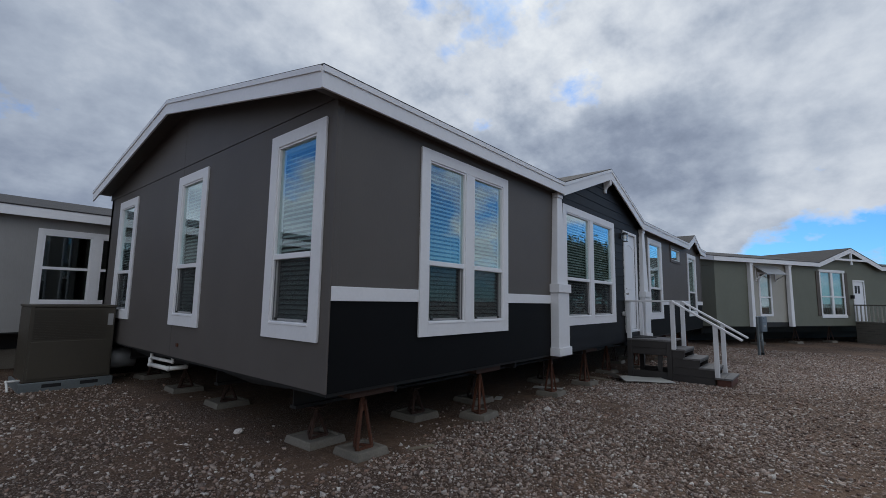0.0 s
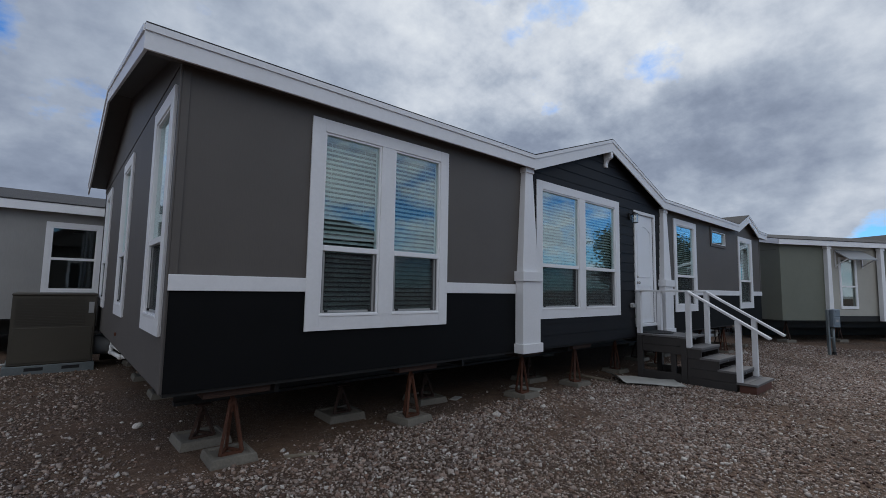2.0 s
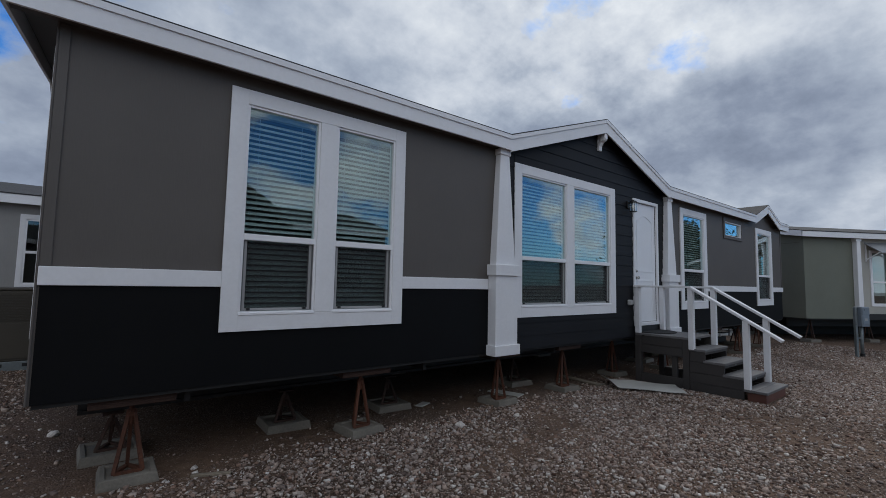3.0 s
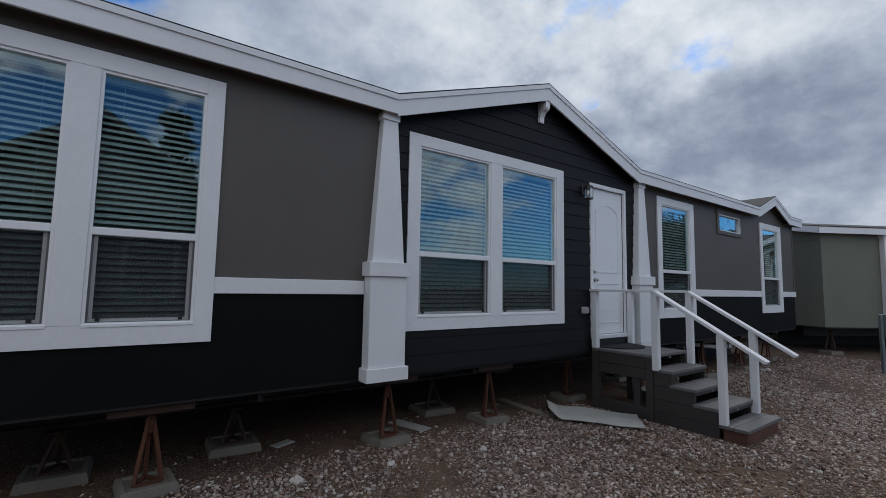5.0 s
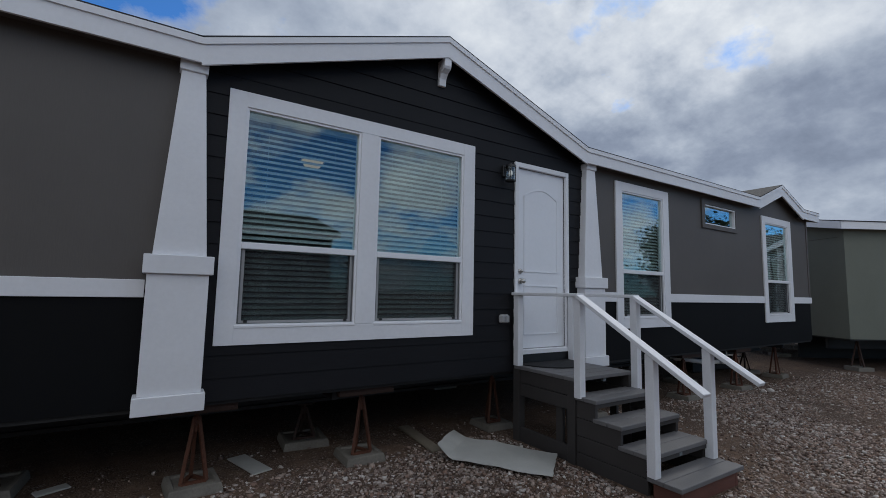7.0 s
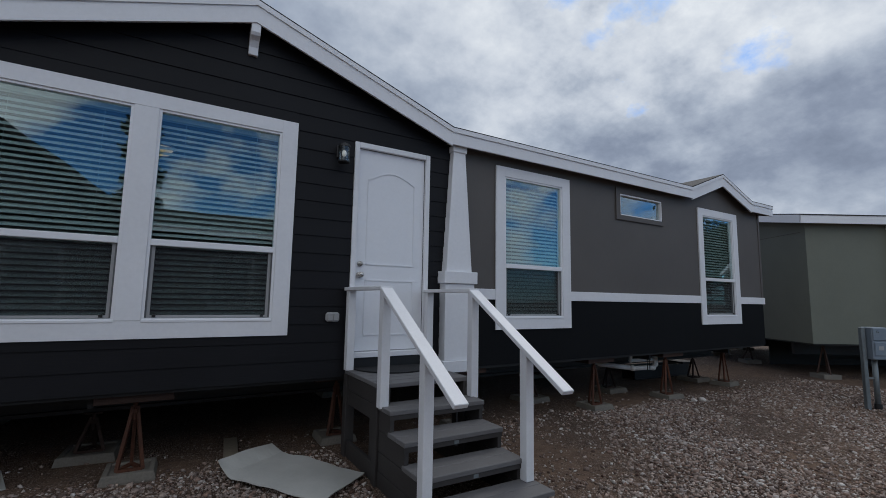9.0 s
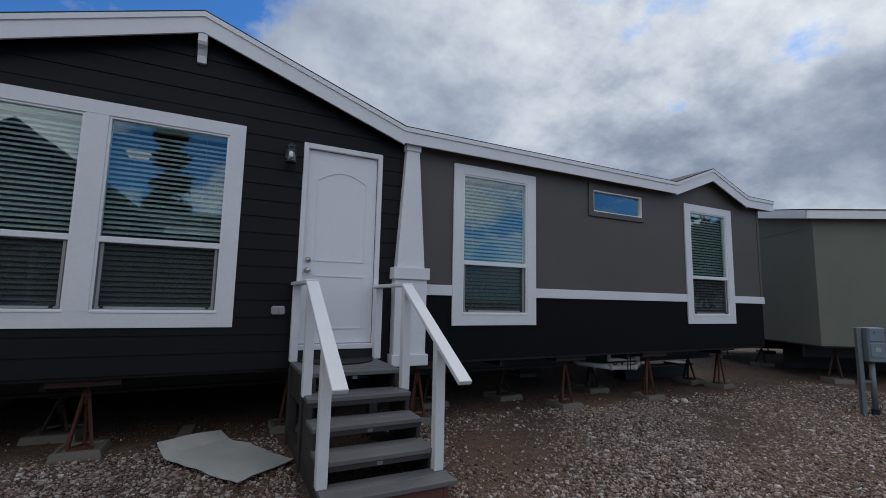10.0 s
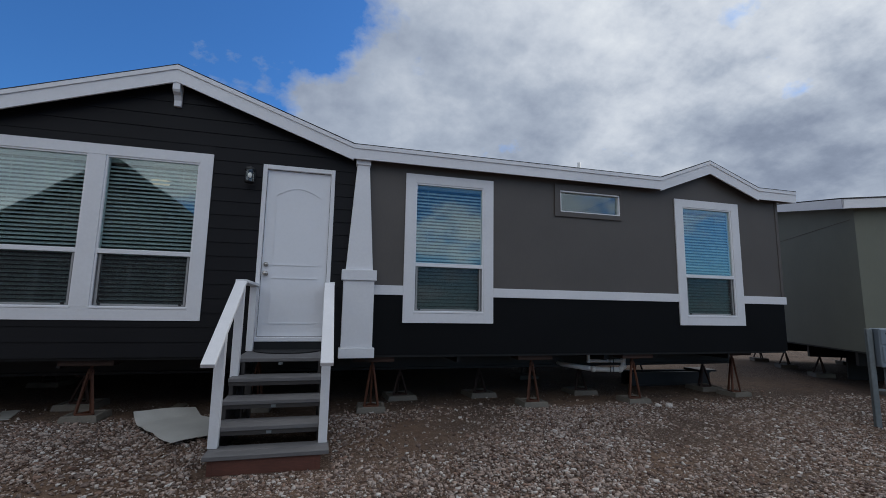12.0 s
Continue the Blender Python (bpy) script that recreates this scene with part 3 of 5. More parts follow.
# soffits
for xa, xb in ((X0 + 0.03, GAB1[0]), (GAB1[2], GAB2[0]), (GAB2[2], X1 - 0.03)):
    boxes("soffit", [(xa, xb, -0.128, 0.0, 3.205, 3.215)], M_BROWN, house)
for g in (GAB1, GAB2):
    bm = bmesh.new()
    prism(bm, [(g[0], EAVE - 0.06), (g[1], g[3] - 0.06), (g[2], EAVE - 0.06), (g[2], EAVE - 0.05), (g[1], g[3] - 0.05), (g[0], EAVE - 0.05)], "y", -0.128, 0.0)
    part("gable_soffit", bm, M_BROWN if g is GAB2 else M_LAP, house)
bm = bmesh.new()
zs = lambda y: RIDGE_Z - 0.06 - abs(y - RIDGE_Y) * 0.206
prism(bm, [(-0.12, zs(-0.12)), (RIDGE_Y, zs(RIDGE_Y)), (6.92, zs(6.92)), (6.92, zs(6.92) + 0.01), (RIDGE_Y, zs(RIDGE_Y) + 0.01), (-0.12, zs(-0.12) + 0.01)], "x", X0 + 0.03, -0.006)
part("rake_soffit", bm, M_BROWN, house)


def fascia_run(p, q, drop=0.185):
    """A white fascia board and the thinner strip on it, along the front eave plane from p to q (x, top z)."""
    bm = bmesh.new()
    (xa, za), (xb, zb) = p, q
    prism(bm, [(xa, za - drop), (xb, zb - drop), (xb, zb - 0.004), (xa, za - 0.004)], "y", -0.15, -0.128)
    f = part("fascia_board", bm, M_WHITE, house, "white fascia board")
    bm = bmesh.new()
    prism(bm, [(xa, za - 0.05), (xb, zb - 0.05), (xb, zb), (xa, za)], "y", -0.163, -0.15)
    part("drip_strip", bm, M_WHITE, f)


fascia_run((X0 - 0.002, EAVE), (GAB1[0], EAVE))
fascia_run((GAB1[2], EAVE), (GAB2[0], EAVE))
fascia_run((GAB2[2], EAVE), (X1, EAVE))
for g in (GAB1, GAB2):
    fascia_run((g[0], EAVE), (g[1], g[3]), 0.205)
    fascia_run((g[1], g[3]), (g[2], EAVE), 0.205)
for sgn, ya, yb in ((1, -0.128, RIDGE_Y), (1, RIDGE_Y, 6.94)):
    for x0, x1, drop, name in ((X0, X0 + 0.022, 0.19, "rake_board"), (X0 - 0.013, X0, 0.05, "drip_strip"), (X1 - 0.022, X1, 0.19, "rake_board")):
        zr = lambda y: RIDGE_Z - abs(y - RIDGE_Y) * 0.206
        bm = bmesh.new()
        prism(bm, [(ya, zr(ya) - drop), (yb, zr(yb) - drop), (yb, zr(yb)), (ya, zr(ya))], "x", x0, x1)
        part(name, bm, M_WHITE, house)

# bracket in the gable's peak
bm = bmesh.new()
prism(bm, [(0.0, 3.63), (-0.04, 3.63), (-0.045, 3.70), (-0.075, 3.75), (-0.125, 3.775), (-0.14, 3.80), (-0.14, 3.885), (0.0, 3.885)], "x", 6.295, 6.375)
soften(bm, 0.004)
part("gable_bracket", bm, M_WHITE, house, "white scrolled gable bracket")


# front door
def front_door():
    x0, x1, z0, z1 = DOOR
    casing = boxes("door", [(x0, x0 + 0.05, -0.03, 0.06, z0, z1), (x1 - 0.05, x1, -0.03, 0.06, z0, z1), (x0 + 0.05, x1 - 0.05, -0.03, 0.06, 2.975, z1)], M_WHITE, house, 0.004, "white panelled entrance door in a white frame")
    sx0, sx1 = x0 + 0.053, x1 - 0.053
    boxes("door_leaf", [(sx0, sx1, 0.012, 0.055, z0 + 0.026, 2.972)], M_DOOR, casing)
    boxes("door_sweep", [(sx0, sx1, 0.006, 0.05, z0 + 0.018, z0 + 0.030)], M_PLASTIC, casing)
    boxes("threshold", [(x0, x1, -0.05, 0.05, z0 - 0.03, z0 + 0.02)], M_VINYL, casing, 0.004)
    boxes("kick_plate", [(x0 + 0.01, x1 - 0.01, -0.03, 0.01, 0.795, z0 - 0.03)], M_BLK, casing)
    # raised mouldings of the two panels, the upper one with an arched head
    xa, xb = sx0 + 0.115, sx1 - 0.115

    def moulding(path, closed=True):
        bm = bmesh.new()
        n = len(path)
        for i in range(n if closed else n - 1):
            p, q = path[i], path[(i + 1) % n]
            beam(bm, (p[0], 0.0125, p[1]), (q[0], 0.0125, q[1]), 0.018, 0.010, (0, 1, 0))
            beam(bm, (p[0], 0.0125, p[1]), (q[0], 0.0125, q[1]), 0.007, 0.016, (0, 1, 0))
        part("panel_moulding", bm, M_DOOR, casing)
    arch = [(xa + (xb - xa) * i / 12, 2.66 + 0.10 * math.sin(math.pi * i / 12)) for i in range(13)]
    moulding([(xa, 1.80), *arch, (xb, 1.80)])
    moulding([(xa, 1.10), (xa, 1.64), (xb, 1.64), (xb, 1.10)])
    for z, r in ((1.80, 0.027), (1.69, 0.031)):
        bm = bmesh.new()
        rod(bm, (sx0 + 0.05, 0.012, z), (sx0 + 0.05, -0.008, z), r, 16)
        rod(bm, (sx0 + 0.05, -0.008, z), (sx0 + 0.05, -0.035, z), r * 0.5, 12)
        if z < 1.75:
            m = Matrix.Translation((sx0 + 0.05, -0.05, z)) @ Matrix.Diagonal((1, 0.8, 1, 1))
            bmesh.ops.create_uvsphere(bm, u_segments=14, v_segments=8, radius=0.028, matrix=m)
        part("deadbolt" if z > 1.75 else "door_knob", bm, M_CHROME, casing, "satin nickel lock" if z > 1.75 else "satin nickel knob", True)


front_door()


# wall lantern, outlet box
def wall_lantern():
    x, y, z = 7.195, -0.10, 2.855
    e = tagged(new("wall_lantern"), "black metal wall lantern with clear glass beside the door", "lamp")
    boxes("backplate", [(x - 0.05, x + 0.05, -0.035, -0.012, z - 0.03, z + 0.10)], M_BLK, e, 0.006)
    bm = bmesh.new()
    rod(bm, (x, -0.03, z + 0.06), (x, -0.075, z + 0.105), 0.008)
    rod(bm, (x, -0.075, z + 0.105), (x, y, z + 0.095), 0.008)
    part("arm", bm, M_BLK, e)
    bm = bmesh.new()
    bmesh.ops.create_cone(bm, cap_ends=True, segments=20, radius1=0.060, radius2=0.052, depth=0.026, matrix=Matrix.Translation((x, y, z + 0.075)))
    bmesh.ops.create_cone(bm, cap_ends=True, segments=12, radius1=0.022, radius2=0.012, depth=0.022, matrix=Matrix.Translation((x, y, z + 0.098)))
    part("cap", bm, M_BLK, e)
    bm = bmesh.new()
    for i in range(4):
        a = math.pi / 4 + i * math.pi / 2
        rod(bm, (x + 0.055 * math.cos(a), y + 0.055 * math.sin(a), z - 0.085), (x + 0.055 * math.cos(a), y + 0.055 * math.sin(a), z + 0.066), 0.0035, 6)
    bmesh.ops.create_cone(bm, cap_ends=True, segments=20, radius1=0.056, radius2=0.058, depth=0.012, matrix=Matrix.Translation((x, y, z - 0.086)))
    part("cage", bm, M_BLK, e)
    bm = bmesh.new()
    bmesh.ops.create_cone(bm, cap_ends=False, segments=20, radius1=0.050, radius2=0.050, depth=0.14, matrix=Matrix.Translation((x, y, z - 0.010)))
    part("glass", bm, M_CLEAR, e, "clear glass chimney", True).visible_shadow = False
    bm = bmesh.new()
    bmesh.ops.create_uvsphere(bm, u_segments=10, v_segments=8, radius=0.022, matrix=Matrix.Translation((x, y, z)) @ Matrix.Diagonal((1, 1, 1.5, 1)))
    part("bulb", bm, M_BULB, e, "pale bulb", True)


wall_lantern()
e = tagged(new("outlet_box"), "grey plastic weatherproof outlet box on charcoal siding", "outlet")
boxes("housing", [(7.105, 7.235, -0.058, -0.012, 1.235, 1.325)], M_PLASTIC, e, 0.018)
boxes("cover", [(7.118, 7.168, -0.068, -0.055, 1.245, 1.315), (7.172, 7.222, -0.068, -0.055, 1.245, 1.315)], M_PLASTIC, e, 0.005)


# ---- blinds behind the house's windows ----
def slat_mesh(width):
    bm = bmesh.new()
    n, w, t = 5, 0.05, 0.003
    ring = [((i / (n - 1) - 0.5) * w, 0.005 * (1 - (2 * i / (n - 1) - 1) ** 2)) for i in range(n)]
    outline = [(y, z) for y, z in ring] + [(y, z - t) for y, z in reversed(ring)]
    prism(bm, outline, "x", -width / 2, width / 2)
    bmesh.ops.recalc_face_normals(bm, faces=bm.faces)
    me = bpy.data.meshes.new("slat")
    bm.to_mesh(me)
    bm.free()
    me.materials.append(M_SLAT)
    return me


SLAT_MESHES = {}


def window_blind(u0, u1, z0, z1, side=False):
    """A blind hung inside one opening; side: in the end wall."""
    width = round(u1 - u0, 3)
    e = new("window_blind")
    mid = (u0 + u1) / 2
    e.matrix_world = pose(0.085, mid, z0, 0, 0, -90) if side else pose(mid, 0.085, z0)
    tagged(e, "white horizontal slat blind hung inside a window", "blind", "window blinds")
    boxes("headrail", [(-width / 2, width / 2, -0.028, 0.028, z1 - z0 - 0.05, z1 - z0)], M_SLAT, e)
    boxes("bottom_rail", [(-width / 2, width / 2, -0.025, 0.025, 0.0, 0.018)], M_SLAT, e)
    bm = bmesh.new()
    for x in (-width * 0.3, width * 0.3):
        rod(bm, (x, 0.012, 0.01), (x, 0.012, z1 - z0 - 0.04), 0.0016, 5)
    part("lift_cord", bm, M_SLAT, e)
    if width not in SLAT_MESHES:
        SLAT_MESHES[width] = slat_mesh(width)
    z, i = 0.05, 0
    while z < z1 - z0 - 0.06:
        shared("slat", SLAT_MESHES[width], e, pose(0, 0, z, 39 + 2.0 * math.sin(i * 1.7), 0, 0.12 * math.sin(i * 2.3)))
        z += 0.0455
        i += 1


for *_, ps in FRONT.values():
    for a, b in ps:
        window_blind(a - 0.012, b + 0.012, G0 - 0.016, G1 + 0.016)
for *_, ps in END:
    for a, b in ps:
        window_blind(a - 0.012, b + 0.012, G0 - 0.016, G1 + 0.016, True)

# a lit ceiling fixture in the living room
lamp = tagged(new("ceiling_lamp"), "lit round flush ceiling lamp in the living room", "lamp")
bm = bmesh.new()
bmesh.ops.create_cone(bm, cap_ends=True, segments=24, radius1=0.10, radius2=0.14, depth=0.07, matrix=Matrix.Translation((5.6, 1.9, 3.15)))
part("diffuser", bm, M_LAMP, lamp, "glowing warm diffuser")
bm = bmesh.new()
bmesh.ops.create_cone(bm, cap_ends=True, segments=24, radius1=0.16, radius2=0.16, depth=0.02, matrix=Matrix.Translation((5.6, 1.9, 3.192)))
part("rim", bm, M_CHROME, lamp)


# ---- under the house ----
def chassis():
    for y in (0.86, 2.55, 4.3, 5.85):
        bm = bmesh.new()
        prism(bm, [(y - 0.05, 0.43), (y + 0.05, 0.43), (y + 0.05, 0.46), (y + 0.008, 0.46), (y + 0.008, 0.66), (y + 0.05, 0.66),
                   (y + 0.05, 0.69), (y - 0.05, 0.69), (y - 0.05, 0.66), (y - 0.008, 0.66), (y - 0.008, 0.46), (y - 0.05, 0.46)], "x", 0.25, 15.2)
        part("chassis_beam", bm, M_CHASSIS, house, "black steel chassis beam")
    for i in range(7):
        x = 0.9 + i * 2.25
        boxes("outrigger", [(x - 0.02, x + 0.02, 0.12, 0.9, 0.60, 0.69)], M_CHASSIS, house)
    # sagging underbelly wrap between the beams
    bm = bmesh.new()
    prism(bm, [(1.0, 0.688), (2.5, 0.688), (2.45, 0.58), (1.75, 0.545), (1.05, 0.58)], "x", 0.3, 11.2)
    part("underbelly", bm, M_UNDER, house)
    bm = bmesh.new()
    prism(bm, [(3.5, 0.688), (5.8, 0.688), (5.75, 0.56), (4.6, 0.50), (3.55, 0.56)], "x", 0.3, 15.1)
    part("underbelly", bm, M_UNDER, house)


chassis()
# unseen panel, added to keep light from the back out of the underside
boxes("back_light_block", [(0.1, 12.6, WIDTH - 0.1, WIDTH - 0.06, -0.05, 0.69)], M_UNDER, house, label="black panel added under the back wall to block light")


def stand(x, y, top, rusty=True, size=0.36, turn=0.0, thick=0.085, plate=True):
    """A welded tripod stand on a concrete pad, under the house."""
    g = ground_z(x) - 0.015
    # stands not flagged rusty get the rust with shade put into its colour
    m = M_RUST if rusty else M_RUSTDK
    bm = bmesh.new()
    # a cast pad: flared sides, a raised rim and a shallow tray
    rings = [(size / 2, 0), (size / 2, thick * 0.35), (size / 2 - 0.012, thick - 0.006), (size / 2 - 0.018, thick), (size / 2 - 0.045, thick), (size / 2 - 0.055, thick - 0.016)]
    loops = [[bm.verts.new((sx * h, sy * h, z)) for sx, sy in ((-1, -1), (1, -1), (1, 1), (-1, 1))] for h, z in rings]
    bm.faces.new(loops[0][::-1]), bm.faces.new(loops[-1])
    for lo, hi in zip(loops, loops[1:]):
        for k in range(4):
            bm.faces.new((lo[k], lo[(k + 1) % 4], hi[(k + 1) % 4], hi[k]))
    bmesh.ops.recalc_face_normals(bm, faces=bm.faces)
    me = bpy.data.meshes.new("concrete_pad")
    bm.to_mesh(me)
    bm.free()
    me.materials.append(M_CONC)
    pad = new("concrete_pad", me)
    pad.matrix_world = pose(x, y, g, 0, 0, turn)
    tagged(pad, "grey square concrete pad on the gravel", "pad", "concrete pads")
    e = new("jack_stand")
    thick -= 0.016
    e.matrix_world = pose(x, y, g + thick, 0, 0, turn)
    tagged(e, "rusty welded steel stand under the house" if rusty else "rusty steel stand under the house, its colour darkened for shade", "stand", "jack stands")
    h = top - g - thick
    f = size * 0.27
    feet = [(f * math.cos(a), f * math.sin(a)) for a in (math.radians(k) for k in (-150, -30, 90))]
    bm = bmesh.new()
    for p, q in zip(feet, feet[1:] + feet[:1]):
        beam(bm, (*p, 0.01), (*q, 0.01), 0.028, 0.02)
    part("foot_frame", bm, m, e)
    for p in feet:
        bm = bmesh.new()
        beam(bm, (*p, 0.01), (p[0] * 0.14, p[1] * 0.14, h - 0.05), 0.024, 0.024, (p[0], -p[1], 0.1))
        part("leg", bm, m, e)
    bm = bmesh.new()
    rod(bm, (0, 0, h - 0.16), (0, 0, h - 0.012), 0.018, 10)
    rod(bm, (0, 0, h - 0.10), (0, 0, h - 0.07), 0.034, 6)
    part("screw_jack", bm, m, e)
    boxes("head_plate", [(-0.07, 0.07, -0.07, 0.07, h - 0.012, h)], m, e)
    if plate:
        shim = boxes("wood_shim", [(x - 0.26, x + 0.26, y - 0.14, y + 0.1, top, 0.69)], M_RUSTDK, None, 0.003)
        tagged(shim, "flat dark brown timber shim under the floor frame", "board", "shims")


for x in (0.56, 2.42, 4.36, 5.68, 7.38, 8.77, 11.0, 12.66, 14.78):
    stand(x, 0.42 if x > 14 or 7 < x < 8 else 0.2, 0.628, True, turn=(x * 37) % 9 - 4)
# inner rows wear the shade-darkened rust
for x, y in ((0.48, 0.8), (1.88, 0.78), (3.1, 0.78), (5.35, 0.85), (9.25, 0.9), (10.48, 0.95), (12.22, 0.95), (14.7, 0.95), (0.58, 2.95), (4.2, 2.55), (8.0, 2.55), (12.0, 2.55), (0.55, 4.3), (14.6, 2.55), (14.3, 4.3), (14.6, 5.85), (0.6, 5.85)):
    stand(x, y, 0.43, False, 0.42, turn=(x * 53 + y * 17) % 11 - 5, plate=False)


def pipe_run(points, r, name, parent, mat=M_PVC):
    bm = bmesh.new()
    for p, q in zip(points, points[1:]):
        rod(bm, p, q, r, 12)
    for p in points[1:-1]:
        bmesh.ops.create_uvsphere(bm, u_segments=12, v_segments=8, radius=r * 1.25, matrix=Matrix.Translation(p))
    return part(name, bm, mat, parent, smooth=True)


drain = tagged(new("drain_pipe"), "white plastic drain pipe hung under the floor", "pipe", "drain pipes")
pipe_run([(12.02, 0.36, 0.69), (12.02, 0.36, 0.565), (12.62, 0.35, 0.56)], 0.026, "branch", drain)
pipe_run([(11.72, 0.95, 0.48), (12.14, 0.42, 0.435), (12.56, 0.35, 0.43), (12.62, 0.35, 0.48), (12.62, 0.35, 0.69)], 0.037, "trap", drain)
for u in (12.36, 12.42):
    pipe_run([(u, 0.31, 0.40), (u, 0.31, 0.69)], 0.006, "hanger", drain, M_BLK)


def tow_hitch():
    """The trailer's tongue, taken off and laid on the ground in the shade."""
    e = new("tow_hitch")
    e.matrix_world = pose(14.55, 1.55, ground_z(14) + 0.005, 0, 0, -3)
    tagged(e, "black steel tow hitch lying on the dirt under the house", "hitch")
    for y in (-0.14, 0.14):
        bm = bmesh.new()
        prism(bm, [(y - 0.04, 0), (y + 0.04, 0), (y + 0.04, 0.02), (y + 0.008, 0.02), (y + 0.008, 0.22), (y + 0.04, 0.22), (y + 0.04, 0.24), (y - 0.04, 0.24), (y - 0.04, 0.22), (y - 0.008, 0.22), (y - 0.008, 0.02), (y - 0.04, 0.02)], "x", -0.95, 0.72)
        part("channel", bm, M_CHASSIS, e)
    for u in (-0.8, 0.0, 0.6):
        boxes("cross_bar", [(u, u + 0.06, -0.13, 0.13, 0.09, 0.16)], M_CHASSIS, e)
    boxes("coupler_plate", [(0.45, 0.84, -0.2, 0.2, 0.24, 0.275)], M_CHASSIS, e, 0.006)


tow_hitch()
drain2 = tagged(new("drain_pipe"), "white plastic drain pipe under the end wall", "pipe", "drain pipes")
pipe_run([(0.10, 3.55, 0.69), (0.10, 3.55, 0.62), (0.06, 4.22, 0.62), (0.06, 4.22, 0.69)], 0.022, "branch", drain2)
pipe_run([(0.06, 4.25, 0.62), (0.06, 4.25, 0.52), (0.12, 3.74, 0.51), (0.32, 3.62, 0.53)], 0.03, "trap", drain2)
boxes("water_valve", [(0.0, 0.02, 3.12, 3.16, 0.86, 0.90)], M_RUST, house).location.x = -0.02


# ---- steps to the front door ----
def front_steps():
    e = tagged(new("entry_steps"), "grey wooden entry steps with white handrails at the front door", "steps")
    xl, xr = 7.33, 8.155
    levels = [(0.79, -0.04, -0.87), (0.635, -0.82, -1.10), (0.48, -1.06, -1.35), (0.325, -1.31, -1.60)]
    n = 0
    for z, ya, yb in levels:
        count = 6 if n == 0 else 2
        w = (ya - yb) / count
        for i in range(count):
            y1 = ya - i * w
            boxes("tread_board", [(xl - 0.02, xr + 0.01, y1 - w + 0.004, y1, z - 0.035, z)], M_TREAD, e, 0.004)
        if n:
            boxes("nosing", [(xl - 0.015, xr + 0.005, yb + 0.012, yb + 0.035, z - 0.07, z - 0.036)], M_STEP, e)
        n += 1
    for i in range(2):
        y1 = -1.565 - i * 0.14
        boxes("tread_board", [(7.30, 8.225, y1 - 0.135, y1, 0.14, 0.175)], M_TREAD, e, 0.004)
    boxes("bottom_riser", [(7.37, 8.13, -1.815, -1.775, -0.02, 0.14)], M_REDWOOD, e, 0.003, "red-brown stained bottom riser board")
    for x0 in (7.335, 8.13):
        boxes("bottom_side", [(x0, x0 + 0.035, -1.815, -1.60, -0.01, 0.14)], M_REDWOOD, e)
    # side boards follow the steps; the landing has a framed opening
    for x0 in (xl - 0.01, xr - 0.03):
        x1 = x0 + 0.035
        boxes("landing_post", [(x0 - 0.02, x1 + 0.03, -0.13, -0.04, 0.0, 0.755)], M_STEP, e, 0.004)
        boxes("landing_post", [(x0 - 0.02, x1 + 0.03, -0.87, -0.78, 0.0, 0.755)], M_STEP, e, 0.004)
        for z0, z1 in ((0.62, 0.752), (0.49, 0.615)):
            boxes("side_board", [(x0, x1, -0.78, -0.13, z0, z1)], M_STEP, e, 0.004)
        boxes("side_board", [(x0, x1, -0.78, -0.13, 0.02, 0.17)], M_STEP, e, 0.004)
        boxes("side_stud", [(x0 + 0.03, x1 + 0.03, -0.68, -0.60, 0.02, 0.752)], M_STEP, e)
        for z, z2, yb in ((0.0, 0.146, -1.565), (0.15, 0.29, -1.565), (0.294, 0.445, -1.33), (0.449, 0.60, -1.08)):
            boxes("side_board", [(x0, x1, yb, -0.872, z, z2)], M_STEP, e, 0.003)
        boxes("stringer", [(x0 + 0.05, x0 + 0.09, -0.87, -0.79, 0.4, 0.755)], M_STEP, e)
    for y, z in ((-0.85, 0.79), (-1.33, 0.48), (-1.58, 0.325)):
        boxes("step_bracket", [(7.72, 7.76, y - 0.01, y + 0.02, z - 0.065, z - 0.04)], M_POST, e)
    # handrails
    for x, o in ((xl + 0.0, 0.0), (xr + 0.02, 0.0)):
        s = 0.037
        for y, zb, zt in ((-0.085, 0.79, 1.53), (-0.905, 0.62, 1.53), (-1.61, 0.175, 1.10)):
            boxes("rail_post", [(x - s, x + s, y - s, y + s, zb, zt)], M_RAIL, e, 0.004, "white square rail post")
        boxes("top_rail", [(x - 0.055, x + 0.055, -0.92, -0.03, 1.53, 1.562)], M_RAIL, e, 0.004, "white handrail")
        bm = bmesh.new()
        beam(bm, (x, -0.89, 1.548), (x, -2.02, 0.862), 0.10, 0.034)
        soften(bm, 0.004)
        part("sloped_rail", bm, M_RAIL, e, "white sloping handrail")


front_steps()
bm = bmesh.new()
prism(bm, [(7.37 + 0.0, -0.06), (8.13, -0.06)] + [(7.75 + 0.38 * math.cos(a), -0.06 - 0.42 * math.sin(a)) for a in [math.pi * i / 16 for i in range(1, 16)]], "z", 0.791, 0.803)
tagged(part("door_mat", bm, M_MAT), "black half-round rubber door mat on the landing", "mat")


